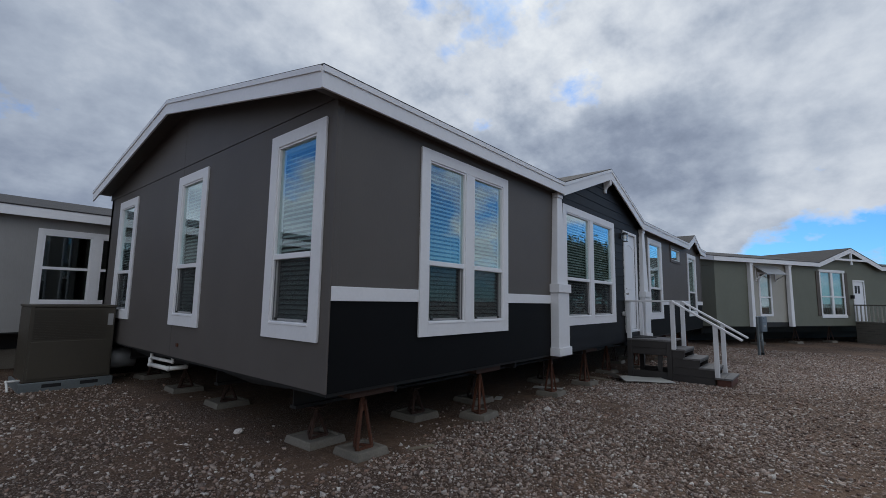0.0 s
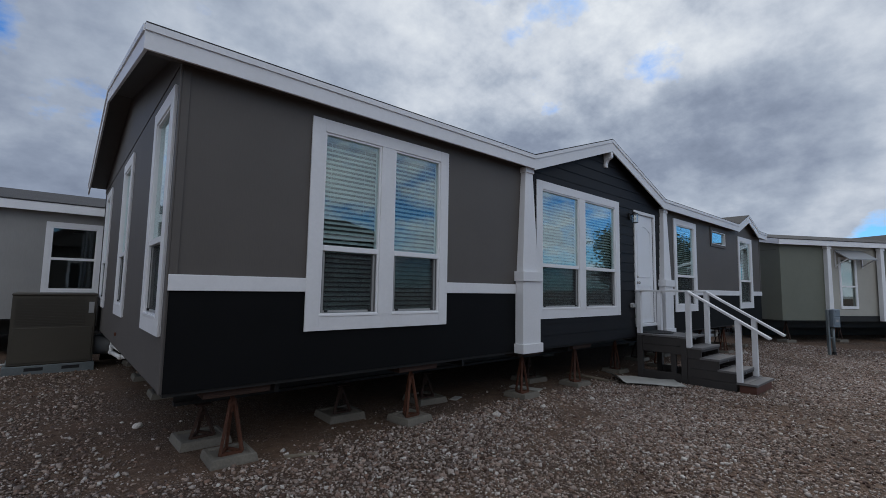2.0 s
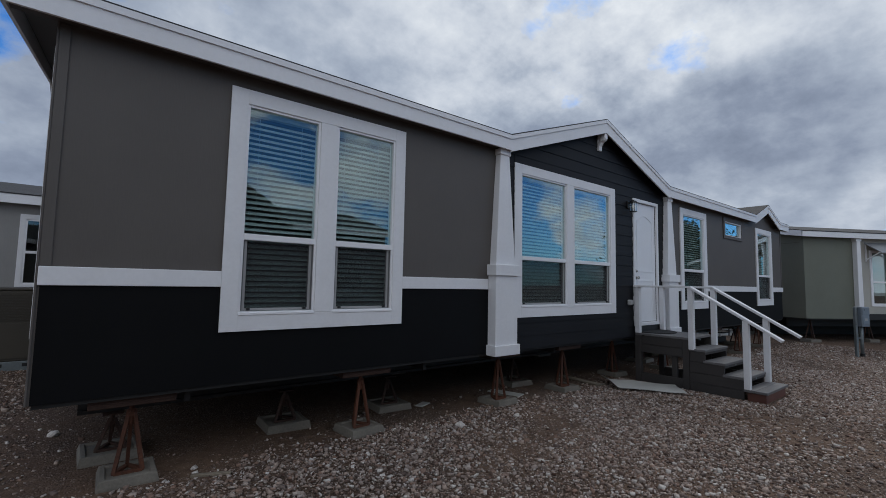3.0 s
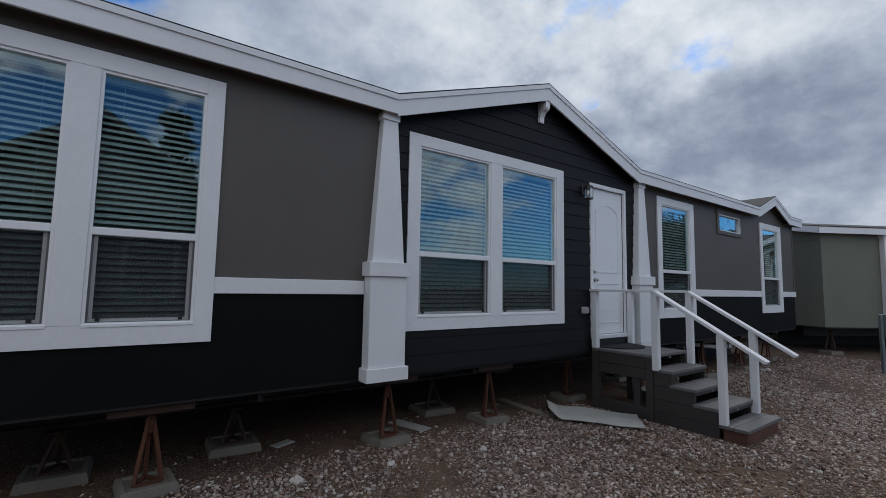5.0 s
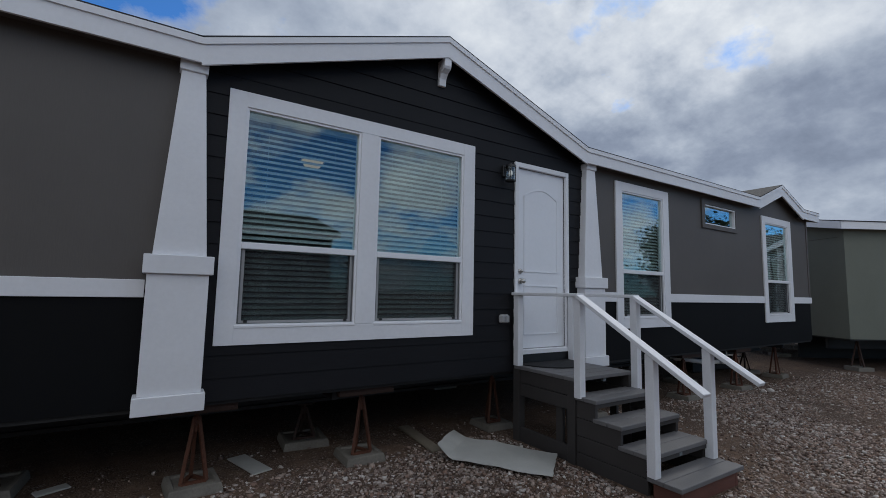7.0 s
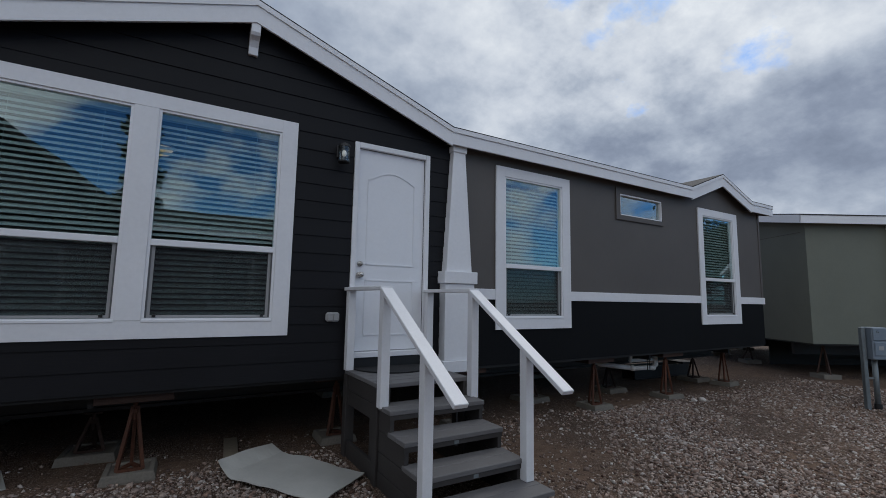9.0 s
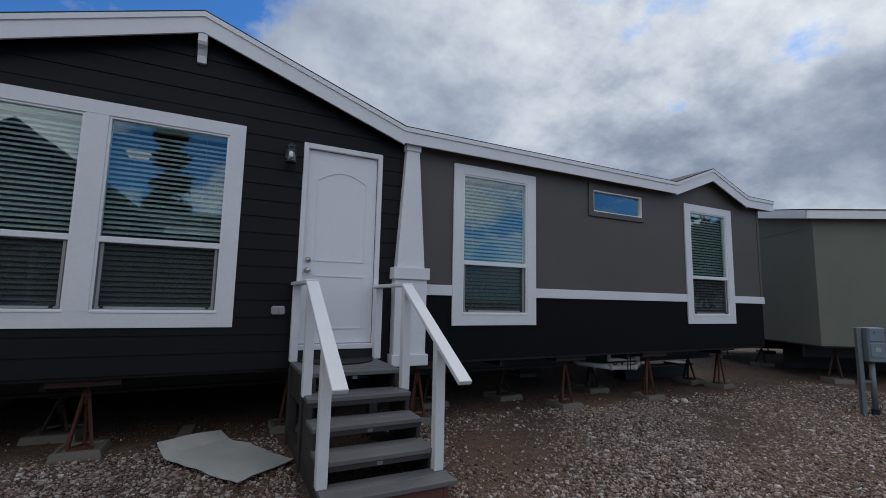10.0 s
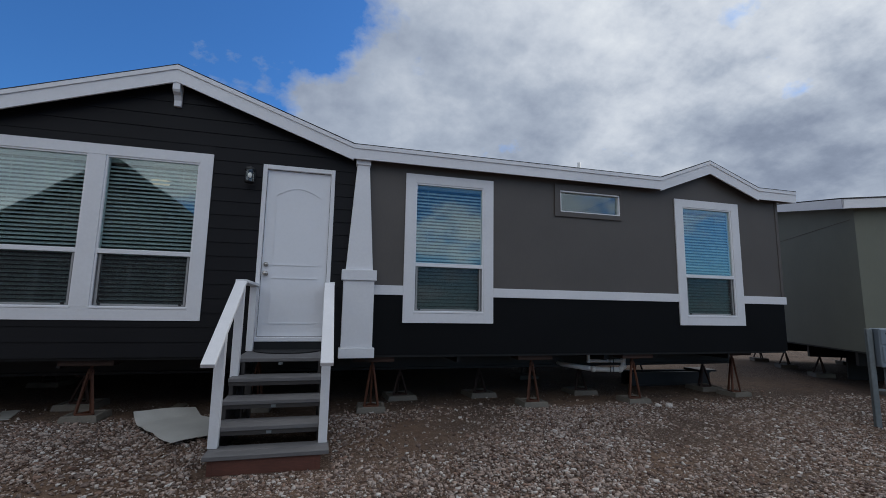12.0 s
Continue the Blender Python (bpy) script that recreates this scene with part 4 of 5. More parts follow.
# ---- clutter on the gravel ----
def vinyl_sheet():
    """A torn piece of floor vinyl that lies flat, its back end bent up along a crease."""
    bm = bmesh.new()
    nx, ny, t = 22, 12, 0.006
    corners = [Vector((6.24, -0.16)), Vector((6.86, -1.02)), Vector((7.30, -0.66)), Vector((6.74, 0.26))]
    top = []
    for i in range(nx + 1):
        row = []
        for j in range(ny + 1):
            u, v = i / nx, j / ny
            p = corners[0].lerp(corners[1], u).lerp(corners[3].lerp(corners[2], u), v)
            ragged = 0.02 * noise.noise(Vector((u * 6, v * 6, 2)))
            lift, back = 0.012 * math.sin(4 * u + 3 * v) ** 2, 0.0
            crease = 0.16 - 0.03 * v
            if u < crease:                               # the end bent up along a crease
                hinge = corners[0].lerp(corners[1], crease).lerp(corners[3].lerp(corners[2], crease), v)
                rise = 0.75 - 0.35 * v
                lift += (p - hinge).length * math.sin(rise)
                p = hinge + (p - hinge) * math.cos(rise)
            row.append((p.x + ragged, p.y + (ragged if j in (0, ny) else 0), ground_z(p.x) + 0.036 + lift))
        top.append(row)
    a = [[bm.verts.new(p) for p in row] for row in top]
    b = [[bm.verts.new((p[0], p[1], p[2] - t)) for p in row] for row in top]
    for i in range(nx):
        for j in range(ny):
            bm.faces.new((a[i][j], a[i + 1][j], a[i + 1][j + 1], a[i][j + 1]))
            bm.faces.new((b[i][j], b[i][j + 1], b[i + 1][j + 1], b[i + 1][j]))
    for i in range(nx):
        for j, s in ((0, 1), (ny, -1)):
            bm.faces.new((a[i][j], b[i][j], b[i + 1][j], a[i + 1][j]))
    for j in range(ny):
        for i in (0, nx):
            bm.faces.new((a[i][j], a[i][j + 1], b[i][j + 1], b[i][j]))
    tagged(part("vinyl_sheet", bm, M_SHEET), "torn grey vinyl flooring sheet creased upwards on the gravel", "sheet")


vinyl_sheet()


def scrap(x, y, length, width, turn, label, mat=M_SCRAP, thick=0.02):
    bm = bmesh.new()
    box(bm, -length / 2, length / 2, -width / 2, width / 2, 0, thick)
    soften(bm, 0.003)
    ob = part("scrap_board", bm, mat)
    ob.matrix_world = pose(x, y, ground_z(x) + 0.004, 0, 0, turn)
    tagged(ob, label, "board", "scrap boards")


scrap(1.05, -0.1, 0.27, 0.035, -24, "short splintered wooden stick on the gravel")
scrap(6.42, 0.40, 0.85, 0.12, 85, "weathered plank lying on dirt under the house edge")
scrap(4.80, 0.48, 0.48, 0.16, -73, "grey scrap of board lying on the dirt", M_SHEET, 0.012)
scrap(3.5, 0.62, 0.2, 0.1, 25, "small grey scrap on the dirt", M_SHEET, 0.012)


def rock(x, y, r, seed):
    bm = bmesh.new()
    bmesh.ops.create_icosphere(bm, subdivisions=2, radius=r)
    for v in bm.verts:
        v.co *= 1 + 0.5 * noise.noise(v.co / r * 0.9 + Vector((seed, 0, 0)))
        v.co.z *= 0.7
    ob = part("rock", bm, M_PEBBLE)
    ob.matrix_world = pose(x, y, ground_z(x) + r * 0.4)
    tagged(ob, "loose pale fist-sized rock on the gravel", "rock", "loose rocks")


for i, (x, y, r) in enumerate(((12.78, -0.17, 0.045), (12.94, -0.20, 0.055), (3.35, -0.25, 0.05), (4.1, -0.35, 0.035), (0.1, 1.6, 0.045), (5.0, -0.5, 0.035))):
    rock(x, y, r, i * 3.7)


# ---- utility pedestal ----
def pedestal():
    e = new("utility_pedestal")
    e.matrix_world = pose(14.69, -1.60, ground_z(14.7) - 0.02, 0, 0, -30)
    tagged(e, "grey steel utility meter pedestal on two posts", "utility box")
    bm = bmesh.new()
    box(bm, 0.0, 0.06, -0.03, 0.03, 0, 1.20)
    soften(bm, 0.006)
    part("post", bm, M_POST, e)
    bm = bmesh.new()
    rod(bm, (0.185, 0.0, 0.0), (0.185, 0.0, 0.80), 0.034, 14)
    part("conduit", bm, M_POST, e, smooth=True)
    bm = bmesh.new()
    rod(bm, (0.185, 0.0, 0.0), (0.185, 0.0, 0.10), 0.048, 14)
    part("conduit_collar", bm, M_BLK, e)
    boxes("bracket", [(0.06, 0.16, -0.012, 0.012, 0.45, 0.475)], M_POST, e)
    body = boxes("meter_box", [(0.075, 0.30, -0.11, 0.07, 0.74, 1.21)], M_METER, e, 0.01)
    boxes("lid", [(0.085, 0.29, -0.122, -0.11, 1.02, 1.20)], M_METER, body, 0.006)
    boxes("hatch", [(0.095, 0.28, -0.122, -0.11, 0.80, 1.00)], M_METER, body, 0.006)
    boxes("label_plate", [(0.15, 0.22, -0.125, -0.122, 0.88, 0.94)], M_PLASTIC, body)
    bm = bmesh.new()
    beam(bm, (0.295, -0.04, 1.11), (0.345, -0.06, 1.15), 0.025, 0.025)
    part("switch_lever", bm, M_BLK, body, "black lever")
    cu = bpy.data.curves.new("letter", "FONT")
    cu.body, cu.size, cu.extrude = "G", 0.05, 0.0008
    cu.materials.append(M_BLK)
    ob = new("letter", cu)
    ob.parent = body
    ob.matrix_basis = pose(0.13, -0.1235, 1.13, 90, 0, 0)


pedestal()


# ---- air conditioner beside the end wall ----
def air_conditioner():
    e = tagged(new("air_conditioner"), "taupe metal packaged air conditioner on a grey skid beside the house", "air conditioner")
    x0, x1, y0, y1 = -1.09, -0.07, 5.62, 6.55
    g = ground_z(-0.6)
    boxes("cabinet", [(x0, x1, y0, y1, g + 0.13, 1.30)], M_AC, e, 0.012)
    boxes("lid", [(x0 - 0.012, x1 + 0.012, y0 - 0.012, y1 + 0.012, 1.30, 1.335)], M_AC, e, 0.008)
    boxes("service_panel", [(x0 + 0.03, x1 - 0.03, y0 - 0.012, y0, g + 0.17, 0.80)], M_AC, e, 0.004)
    for i in range(18):
        z = 0.84 + i * 0.024
        boxes("louvre", [(x0 + 0.05, x1 - 0.14, y0 - 0.010, y0, z, z + 0.011)], M_AC, e)
    boxes("corner_post", [(x0 - 0.004, x0 + 0.04, y0 - 0.004, y0 + 0.04, g + 0.14, 1.30)], M_AC, e)
    boxes("data_plate", [(x1 - 0.10, x1 - 0.03, y0 - 0.015, y0 - 0.012, 1.02, 1.20)], M_PLASTIC, e, label="pale data plate")
    boxes("skid_rail", [(x0 - 0.05, x1 + 0.03, y0 - 0.045, y0 - 0.005, g - 0.01, g + 0.13)], M_POST, e, 0.006, "grey slotted skid rail")
    boxes("skid_rail", [(x0 - 0.05, x0 - 0.012, y0 - 0.005, y1, g - 0.01, g + 0.13)], M_POST, e, 0.006)
    boxes("skid_rail", [(x1 - 0.02, x1 + 0.02, y0 - 0.005, y1, g - 0.01, g + 0.13)], M_POST, e, 0.006)
    # black plates on the uncut rail give the dark inside of its slots
    for a in (x0 + 0.20, x0 + 0.64):
        boxes("slot_shade_plate", [(a, a + 0.22, y0 - 0.047, y0 - 0.044, g + 0.05, g + 0.10)], M_BLK, e)
    pipe_run([(x0 - 0.02, y0 + 0.1, g + 0.16), (x0 - 0.16, y0 + 0.1, g + 0.16), (x0 - 0.16, y0 - 0.1, g + 0.05)], 0.015, "condensate_pipe", e)
    bm = bmesh.new()
    rod(bm, (x1, 6.05, 0.45), (0.35, 6.05, 0.45), 0.17, 18)
    part("duct", bm, M_AWN, e, "pale insulated duct", True)


air_conditioner()


# ---- neighbouring houses ----
def neighbour_left():
    h = house_thing("neighbour_house", "light grey manufactured house with white trim and dark windows")
    yw, xa, xb = 7.9, -9.0, 5.0
    base, eave = 0.81, 3.06
    glass = [(-0.73, -0.03), (0.15, 0.85), (-6.2, -5.5)]
    holes = [(a - 0.02, b + 0.02, 1.36, 2.62) for a, b in glass]
    wall("wall", xa, xb, base, eave, holes, yw, yw + 0.12, M_NL_WALL, h)
    boxes("wall", [(xa, xb, yw + 6.7, yw + 6.8, base, eave)], M_NL_WALL, h)
    for x0 in (xa, xb - 0.1):
        bm = bmesh.new()
        prism(bm, [(yw + 0.12, base), (yw + 6.7, base), (yw + 6.7, eave), (yw + 3.4, eave + 0.68), (yw + 0.12, eave)], "x", x0, x0 + 0.1)
        part("end_wall", bm, M_NL_WALL, h)
    boxes("floor_deck", [(xa + 0.02, xb - 0.02, yw + 0.02, yw + 6.7, base - 0.03, base + 0.15)], M_UNDER, h)
    for y in (yw + 0.9, yw + 2.6, yw + 4.2, yw + 5.8):
        boxes("chassis_beam", [(xa + 0.3, xb - 0.3, y - 0.04, y + 0.04, 0.45, base - 0.03)], M_CHASSIS, h)
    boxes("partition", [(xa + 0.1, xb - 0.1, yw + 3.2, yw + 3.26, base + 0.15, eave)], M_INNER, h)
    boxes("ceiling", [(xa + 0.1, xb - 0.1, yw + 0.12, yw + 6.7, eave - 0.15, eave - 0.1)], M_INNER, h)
    for wa, wb, gl in ((-0.83, 0.96, glass[:2]), (-6.3, -5.4, glass[2:])):
        win = wall("window", wa, wb, 1.29, 2.71, [(p - 0.02, q + 0.02, 1.36, 2.62) for p, q in gl], yw - 0.022, yw, M_WHITE, h)
        for a, b in gl:
            boxes("window_frame", [(a - 0.02, a + 0.012, yw - 0.012, yw + 0.03, 1.36, 2.62), (b - 0.012, b + 0.02, yw - 0.012, yw + 0.03, 1.36, 2.62),
                                   (a, b, yw - 0.012, yw + 0.03, 1.36, 1.392), (a, b, yw - 0.012, yw + 0.03, 2.588, 2.62), (a, b, yw - 0.018, yw + 0.03, 1.955, 2.005)], M_VINYL, win)
            boxes("pane", [(a, b, yw + 0.012, yw + 0.016, 1.38, 2.60)], M_PLAIN, win).visible_shadow = False
    boxes("fascia_board", [(xa - 0.2, xb + 0.2, yw - 0.2, yw - 0.178, 2.885, 3.065)], M_WHITE, h)
    boxes("soffit", [(xa - 0.2, xb + 0.2, yw - 0.178, yw, 2.94, 2.95)], M_WHITE, h)
    bm = bmesh.new()
    roof_slab(bm, (xa - 0.2, yw - 0.21, 3.08), (xb + 0.2, yw - 0.21, 3.08), (xb + 0.2, yw + 3.4, 3.80), (xa - 0.2, yw + 3.4, 3.80))
    roof_slab(bm, (xa - 0.2, yw + 3.4, 3.80), (xb + 0.2, yw + 3.4, 3.80), (xb + 0.2, yw + 7.0, 3.08), (xa - 0.2, yw + 7.0, 3.08))
    part("roof", bm, M_SHINGLE, h, "dark grey shingle roof")
    for x in (-8, -5, -2.2, -1.0, 1.5, 4):
        for y in (yw + 0.9, yw + 4.2):
            boxes("pier", [(x - 0.2, x + 0.2, y - 0.2, y + 0.2, ground_z(x) - 0.02, 0.45)], M_CONC, h)


neighbour_left()


def neighbour_right():
    h = house_thing("neighbour_house", "olive manufactured house with cream recess, white posts and gabled porch", (16.97, -0.20, 0), -30)
    L, base, eave, W = 19.0, 0.70, 3.30, 6.8
    w1, w2, d1 = (2.46, 3.03, 1.17, 2.72), (6.05, 7.52, 1.17, 2.92), (8.25, 8.95, 0.88, 2.60)
    w3 = (11.2, 12.6, 1.17, 2.92)
    holes = [w1, w2, d1, w3]
    wall("wall", 0, 1.72, base, eave, holes, 0, 0.12, M_NR_WALL, h)
    wall("wall", 4.05, L, base, eave, holes, 0, 0.12, M_NR_WALL, h)
    wall("recess_wall", 1.72, 4.05, base, eave, holes, 0.05, 0.15, M_NR_PALE, h, label="cream painted recess wall")
    bm = bmesh.new()
    prism(bm, [(0.12, base), (W, base), (W, eave), (3.4, 3.98), (0.12, eave)], "x", 0.0, 0.1)
    part("end_wall", bm, M_NR_WALL, h)
    bm = bmesh.new()
    prism(bm, [(0.12, base), (W, base), (W, eave), (3.4, 3.98), (0.12, eave)], "x", L - 0.1, L)
    part("end_wall", bm, M_NR_WALL, h)
    boxes("back_wall", [(0.1, L - 0.1, W - 0.12, W, base, eave)], M_NR_WALL, h)
    boxes("gable_seam", [(-0.006, 0.0, 0.12, W, 2.98, 2.99)], M_NR_SHUT, h)
    boxes("floor_deck", [(0.02, L - 0.02, 0.02, W - 0.02, base - 0.03, base + 0.15)], M_UNDER, h)
    boxes("skirting", [(0.9, L - 0.2, 2.40, 2.44, -0.06, base - 0.03)], M_UNDER, h)
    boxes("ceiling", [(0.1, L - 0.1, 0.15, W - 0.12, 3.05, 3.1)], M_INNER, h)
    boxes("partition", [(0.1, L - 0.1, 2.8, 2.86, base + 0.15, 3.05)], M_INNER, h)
    for y in (0.9, 2.6, 4.2, 5.8):
        boxes("chassis_beam", [(0.3, L - 0.3, y - 0.04, y + 0.04, 0.40, base - 0.03)], M_CHASSIS, h)
    # posts
    for s in (1.79, 4.0):
        bm = bmesh.new()
        vs = box(bm, s - 0.09, s + 0.09, -0.14, 0.0, 0.68, 3.13)
        for v in vs:
            if v.co.z > 1:
                v.co.x = s + (v.co.x - s) * 0.75
        soften(bm, 0.006)
        p = part("porch_post", bm, M_WHITE, h, "white tapered porch post")
        boxes("post_cap", [(s - 0.095, s + 0.095, -0.15, 0.0, 3.05, 3.13)], M_WHITE, p)
    # windows
    for (a, b, c, d), trim in ((w1, M_WHITE), (w2, M_WHITE), (w3, M_WHITE)):
        y = 0.05 if a < 4 else 0.0
        win = wall("window", a - 0.08, b + 0.08, c - 0.09, d + 0.08, [(a, b, c, d)], y - 0.025, y, trim, h)
        zm = c + (d - c) * 0.42
        bars = [(a, b, y - 0.015, y + 0.02, zm - 0.025, zm + 0.025)]
        if b - a > 1:
            m = (a + b) / 2
            bars += [(m - 0.06, m + 0.06, y - 0.02, y + 0.02, c, zm - 0.025), (m - 0.06, m + 0.06, y - 0.02, y + 0.02, zm + 0.025, d)]
        boxes("window_frame", bars, M_VINYL, win)
        boxes("pane", [(a, b, y + 0.024, y + 0.028, c, d)], M_PLAIN, win).visible_shadow = False
        boxes("blind_panel", [(a, b, y + 0.09, y + 0.10, c + (d - c) * 0.15, d)], M_SLAT, win)
        if b - a > 1:
            boxes("window_head", [(a - 0.12, b + 0.12, -0.045, 0.0, d + 0.02, d + 0.12)], M_WHITE, win)
            boxes("window_sill", [(a - 0.10, b + 0.10, -0.045, 0.0, c - 0.14, c - 0.03)], M_WHITE, win)
            for s0, s1 in ((a - 0.30, a - 0.10), (b + 0.10, b + 0.30)):
                sh = boxes("shutter", [(s0, s1, -0.03, 0.0, c - 0.06, d + 0.04)], M_NR_SHUT, h, 0.006, "brown board shutter")
    # awning over the narrow window
    bm = bmesh.new()
    prism(bm, [(0.05, 3.04), (-0.42, 2.72), (-0.42, 2.69), (0.05, 3.00)], "x", 2.22, 3.40)
    aw = part("awning", bm, M_AWN, h, "grey metal window awning")
    for s in (2.25, 3.36):
        bm = bmesh.new()
        beam(bm, (s, 0.03, 2.50), (s, -0.38, 2.72), 0.03, 0.03)
        beam(bm, (s, 0.03, 2.45), (s, 0.03, 3.0), 0.03, 0.03, (0, 1, 0))
        part("awning_bracket", bm, M_WHITE, aw)
    # door with two small lights
    dd = boxes("door", [(d1[0] - 0.06, d1[0], -0.02, 0.05, d1[2], d1[3] + 0.06), (d1[1], d1[1] + 0.06, -0.02, 0.05, d1[2], d1[3] + 0.06), (d1[0], d1[1], -0.02, 0.05, d1[3], d1[3] + 0.06)], M_WHITE, h)
    boxes("door_leaf", [(d1[0], d1[1], 0.02, 0.06, d1[2], d1[3])], M_DOOR, dd)
    for s in (8.37, 8.57):
        boxes("door_light", [(s, s + 0.14, 0.012, 0.02, 2.08, 2.42)], M_BLK, dd)
    boxes("wall_lamp", [(7.98, 8.06, -0.12, 0.0, 1.85, 2.0)], M_BLK, h)
    # eave, roof and the porch gable
    gx = (5.72, 7.9, 10.07, 4.02)
    for a, b in ((-0.25, gx[0]), (gx[2], L + 0.25)):
        boxes("fascia_board", [(a, b, -0.2, -0.178, 3.13, 3.305)], M_WHITE, h)
        boxes("soffit", [(a, b, -0.178, 0.0, 3.165, 3.175)], M_WHITE, h)
    for (xa, za), (xb, zb) in (((gx[0], 3.305), (gx[1], gx[3])), ((gx[1], gx[3]), (gx[2], 3.305))):
        bm = bmesh.new()
        prism(bm, [(xa, za - 0.2), (xb, zb - 0.2), (xb, zb), (xa, za)], "y", -0.2, -0.178)
        part("rake_board", bm, M_WHITE, h)
    bm = bmesh.new()
    prism(bm, [(gx[0], eave), (gx[2], eave), (gx[1], gx[3] - 0.02)], "y", 0.0, 0.12)
    part("gable_wall", bm, M_NR_WALL, h)
    # collar tie and king post in the gable
    boxes("collar_tie", [(6.75, 9.05, -0.21, -0.15, 3.46, 3.54)], M_WHITE, h)
    boxes("king_post", [(7.86, 7.94, -0.21, -0.15, 3.30, 3.46), (7.86, 7.94, -0.21, -0.15, 3.54, 3.83)], M_WHITE, h)
    bm = bmesh.new()
    for xa, xb, ya in ((-0.25, gx[0], -0.21), (gx[0], gx[2], 0.05), (gx[2], L + 0.25, -0.21)):
        za = 3.315 + 0.19 * (ya + 0.21)
        roof_slab(bm, (xa, ya, za), (xb, ya, za), (xb, 3.4, 4.0), (xa, 3.4, 4.0))
    roof_slab(bm, (-0.25, 3.4, 4.0), (L + 0.25, 3.4, 4.0), (L + 0.25, 7.0, 3.32), (-0.25, 7.0, 3.32))
    part("roof", bm, M_SHINGLE, h, "dark grey shingle roof")
    bm = bmesh.new()
    af, ab = (gx[1], -0.21, gx[3] + 0.015), (gx[1], 3.6, gx[3] + 0.015)
    roof_slab(bm, (gx[0] - 0.03, -0.21, 3.305), af, ab, (gx[0] - 0.03, 3.6, 3.305))
    roof_slab(bm, af, (gx[2] + 0.03, -0.21, 3.305), (gx[2] + 0.03, 3.6, 3.305), ab)
    part("dormer_roof", bm, M_SHINGLE, h)
    for ya, yb in ((-0.2, 3.4), (3.4, 7.0)):
        z = lambda y: 4.0 - abs(y - 3.4) * 0.19
        bm = bmesh.new()
        prism(bm, [(ya, z(ya) - 0.19), (yb, z(yb) - 0.19), (yb, z(yb)), (ya, z(ya))], "x", -0.25, -0.228)
        part("rake_board", bm, M_WHITE, h)
    for s in (0.5, 2.6, 4.8, 7.0, 9.2, 12, 15, 18):
        for y in (0.35, 2.6, 4.2, 5.8):
            boxes("pier", [(s - 0.18, s + 0.18, y - 0.18, y + 0.18, -0.05, 0.06)], M_CONC, h)
            bm = bmesh.new()
            for k in range(3):
                a = 2.1 * k + s
                beam(bm, (s + 0.13 * math.cos(a), y + 0.13 * math.sin(a), 0.06), (s, y, 0.67 if y < 0.5 else 0.4), 0.025, 0.025, (0.3, 0.2, 1))
            part("pier_stand", bm, M_RUSTDK, h)


neighbour_right()


def far_deck():
    e = new("entry_deck")
    e.matrix_world = pose(16.97, -0.20, 0, 0, 0, -30)
    tagged(e, "weathered wooden entry deck with picket rail at a door", "deck")
    boxes("deck_floor", [(8.15, 10.6, -1.3, -0.02, 0.80, 0.87)], M_DECK, e)
    for i in range(8):
        boxes("skirt_board", [(8.15, 10.6, -1.3, -1.27, -0.03 + i * 0.103, 0.065 + i * 0.103)], M_DECK, e)
        boxes("skirt_board", [(8.15, 8.18, -1.27, -0.02, -0.03 + i * 0.103, 0.065 + i * 0.103)], M_DECK, e)
    boxes("top_rail", [(8.12, 10.6, -1.33, -1.25, 1.55, 1.60)], M_DECK, e)
    boxes("top_rail", [(8.12, 8.20, -1.25, -0.02, 1.55, 1.60)], M_DECK, e)
    for i in range(17):
        boxes("baluster", [(8.18 + i * 0.15, 8.22 + i * 0.15, -1.30, -1.27, 0.87, 1.55)], M_NR_PALE if i % 4 else M_DECK, e)
    for i in range(8):
        boxes("baluster", [(8.14, 8.18, -1.1 + i * 0.14, -1.06 + i * 0.14, 0.87, 1.55)], M_NR_PALE, e)


far_deck()


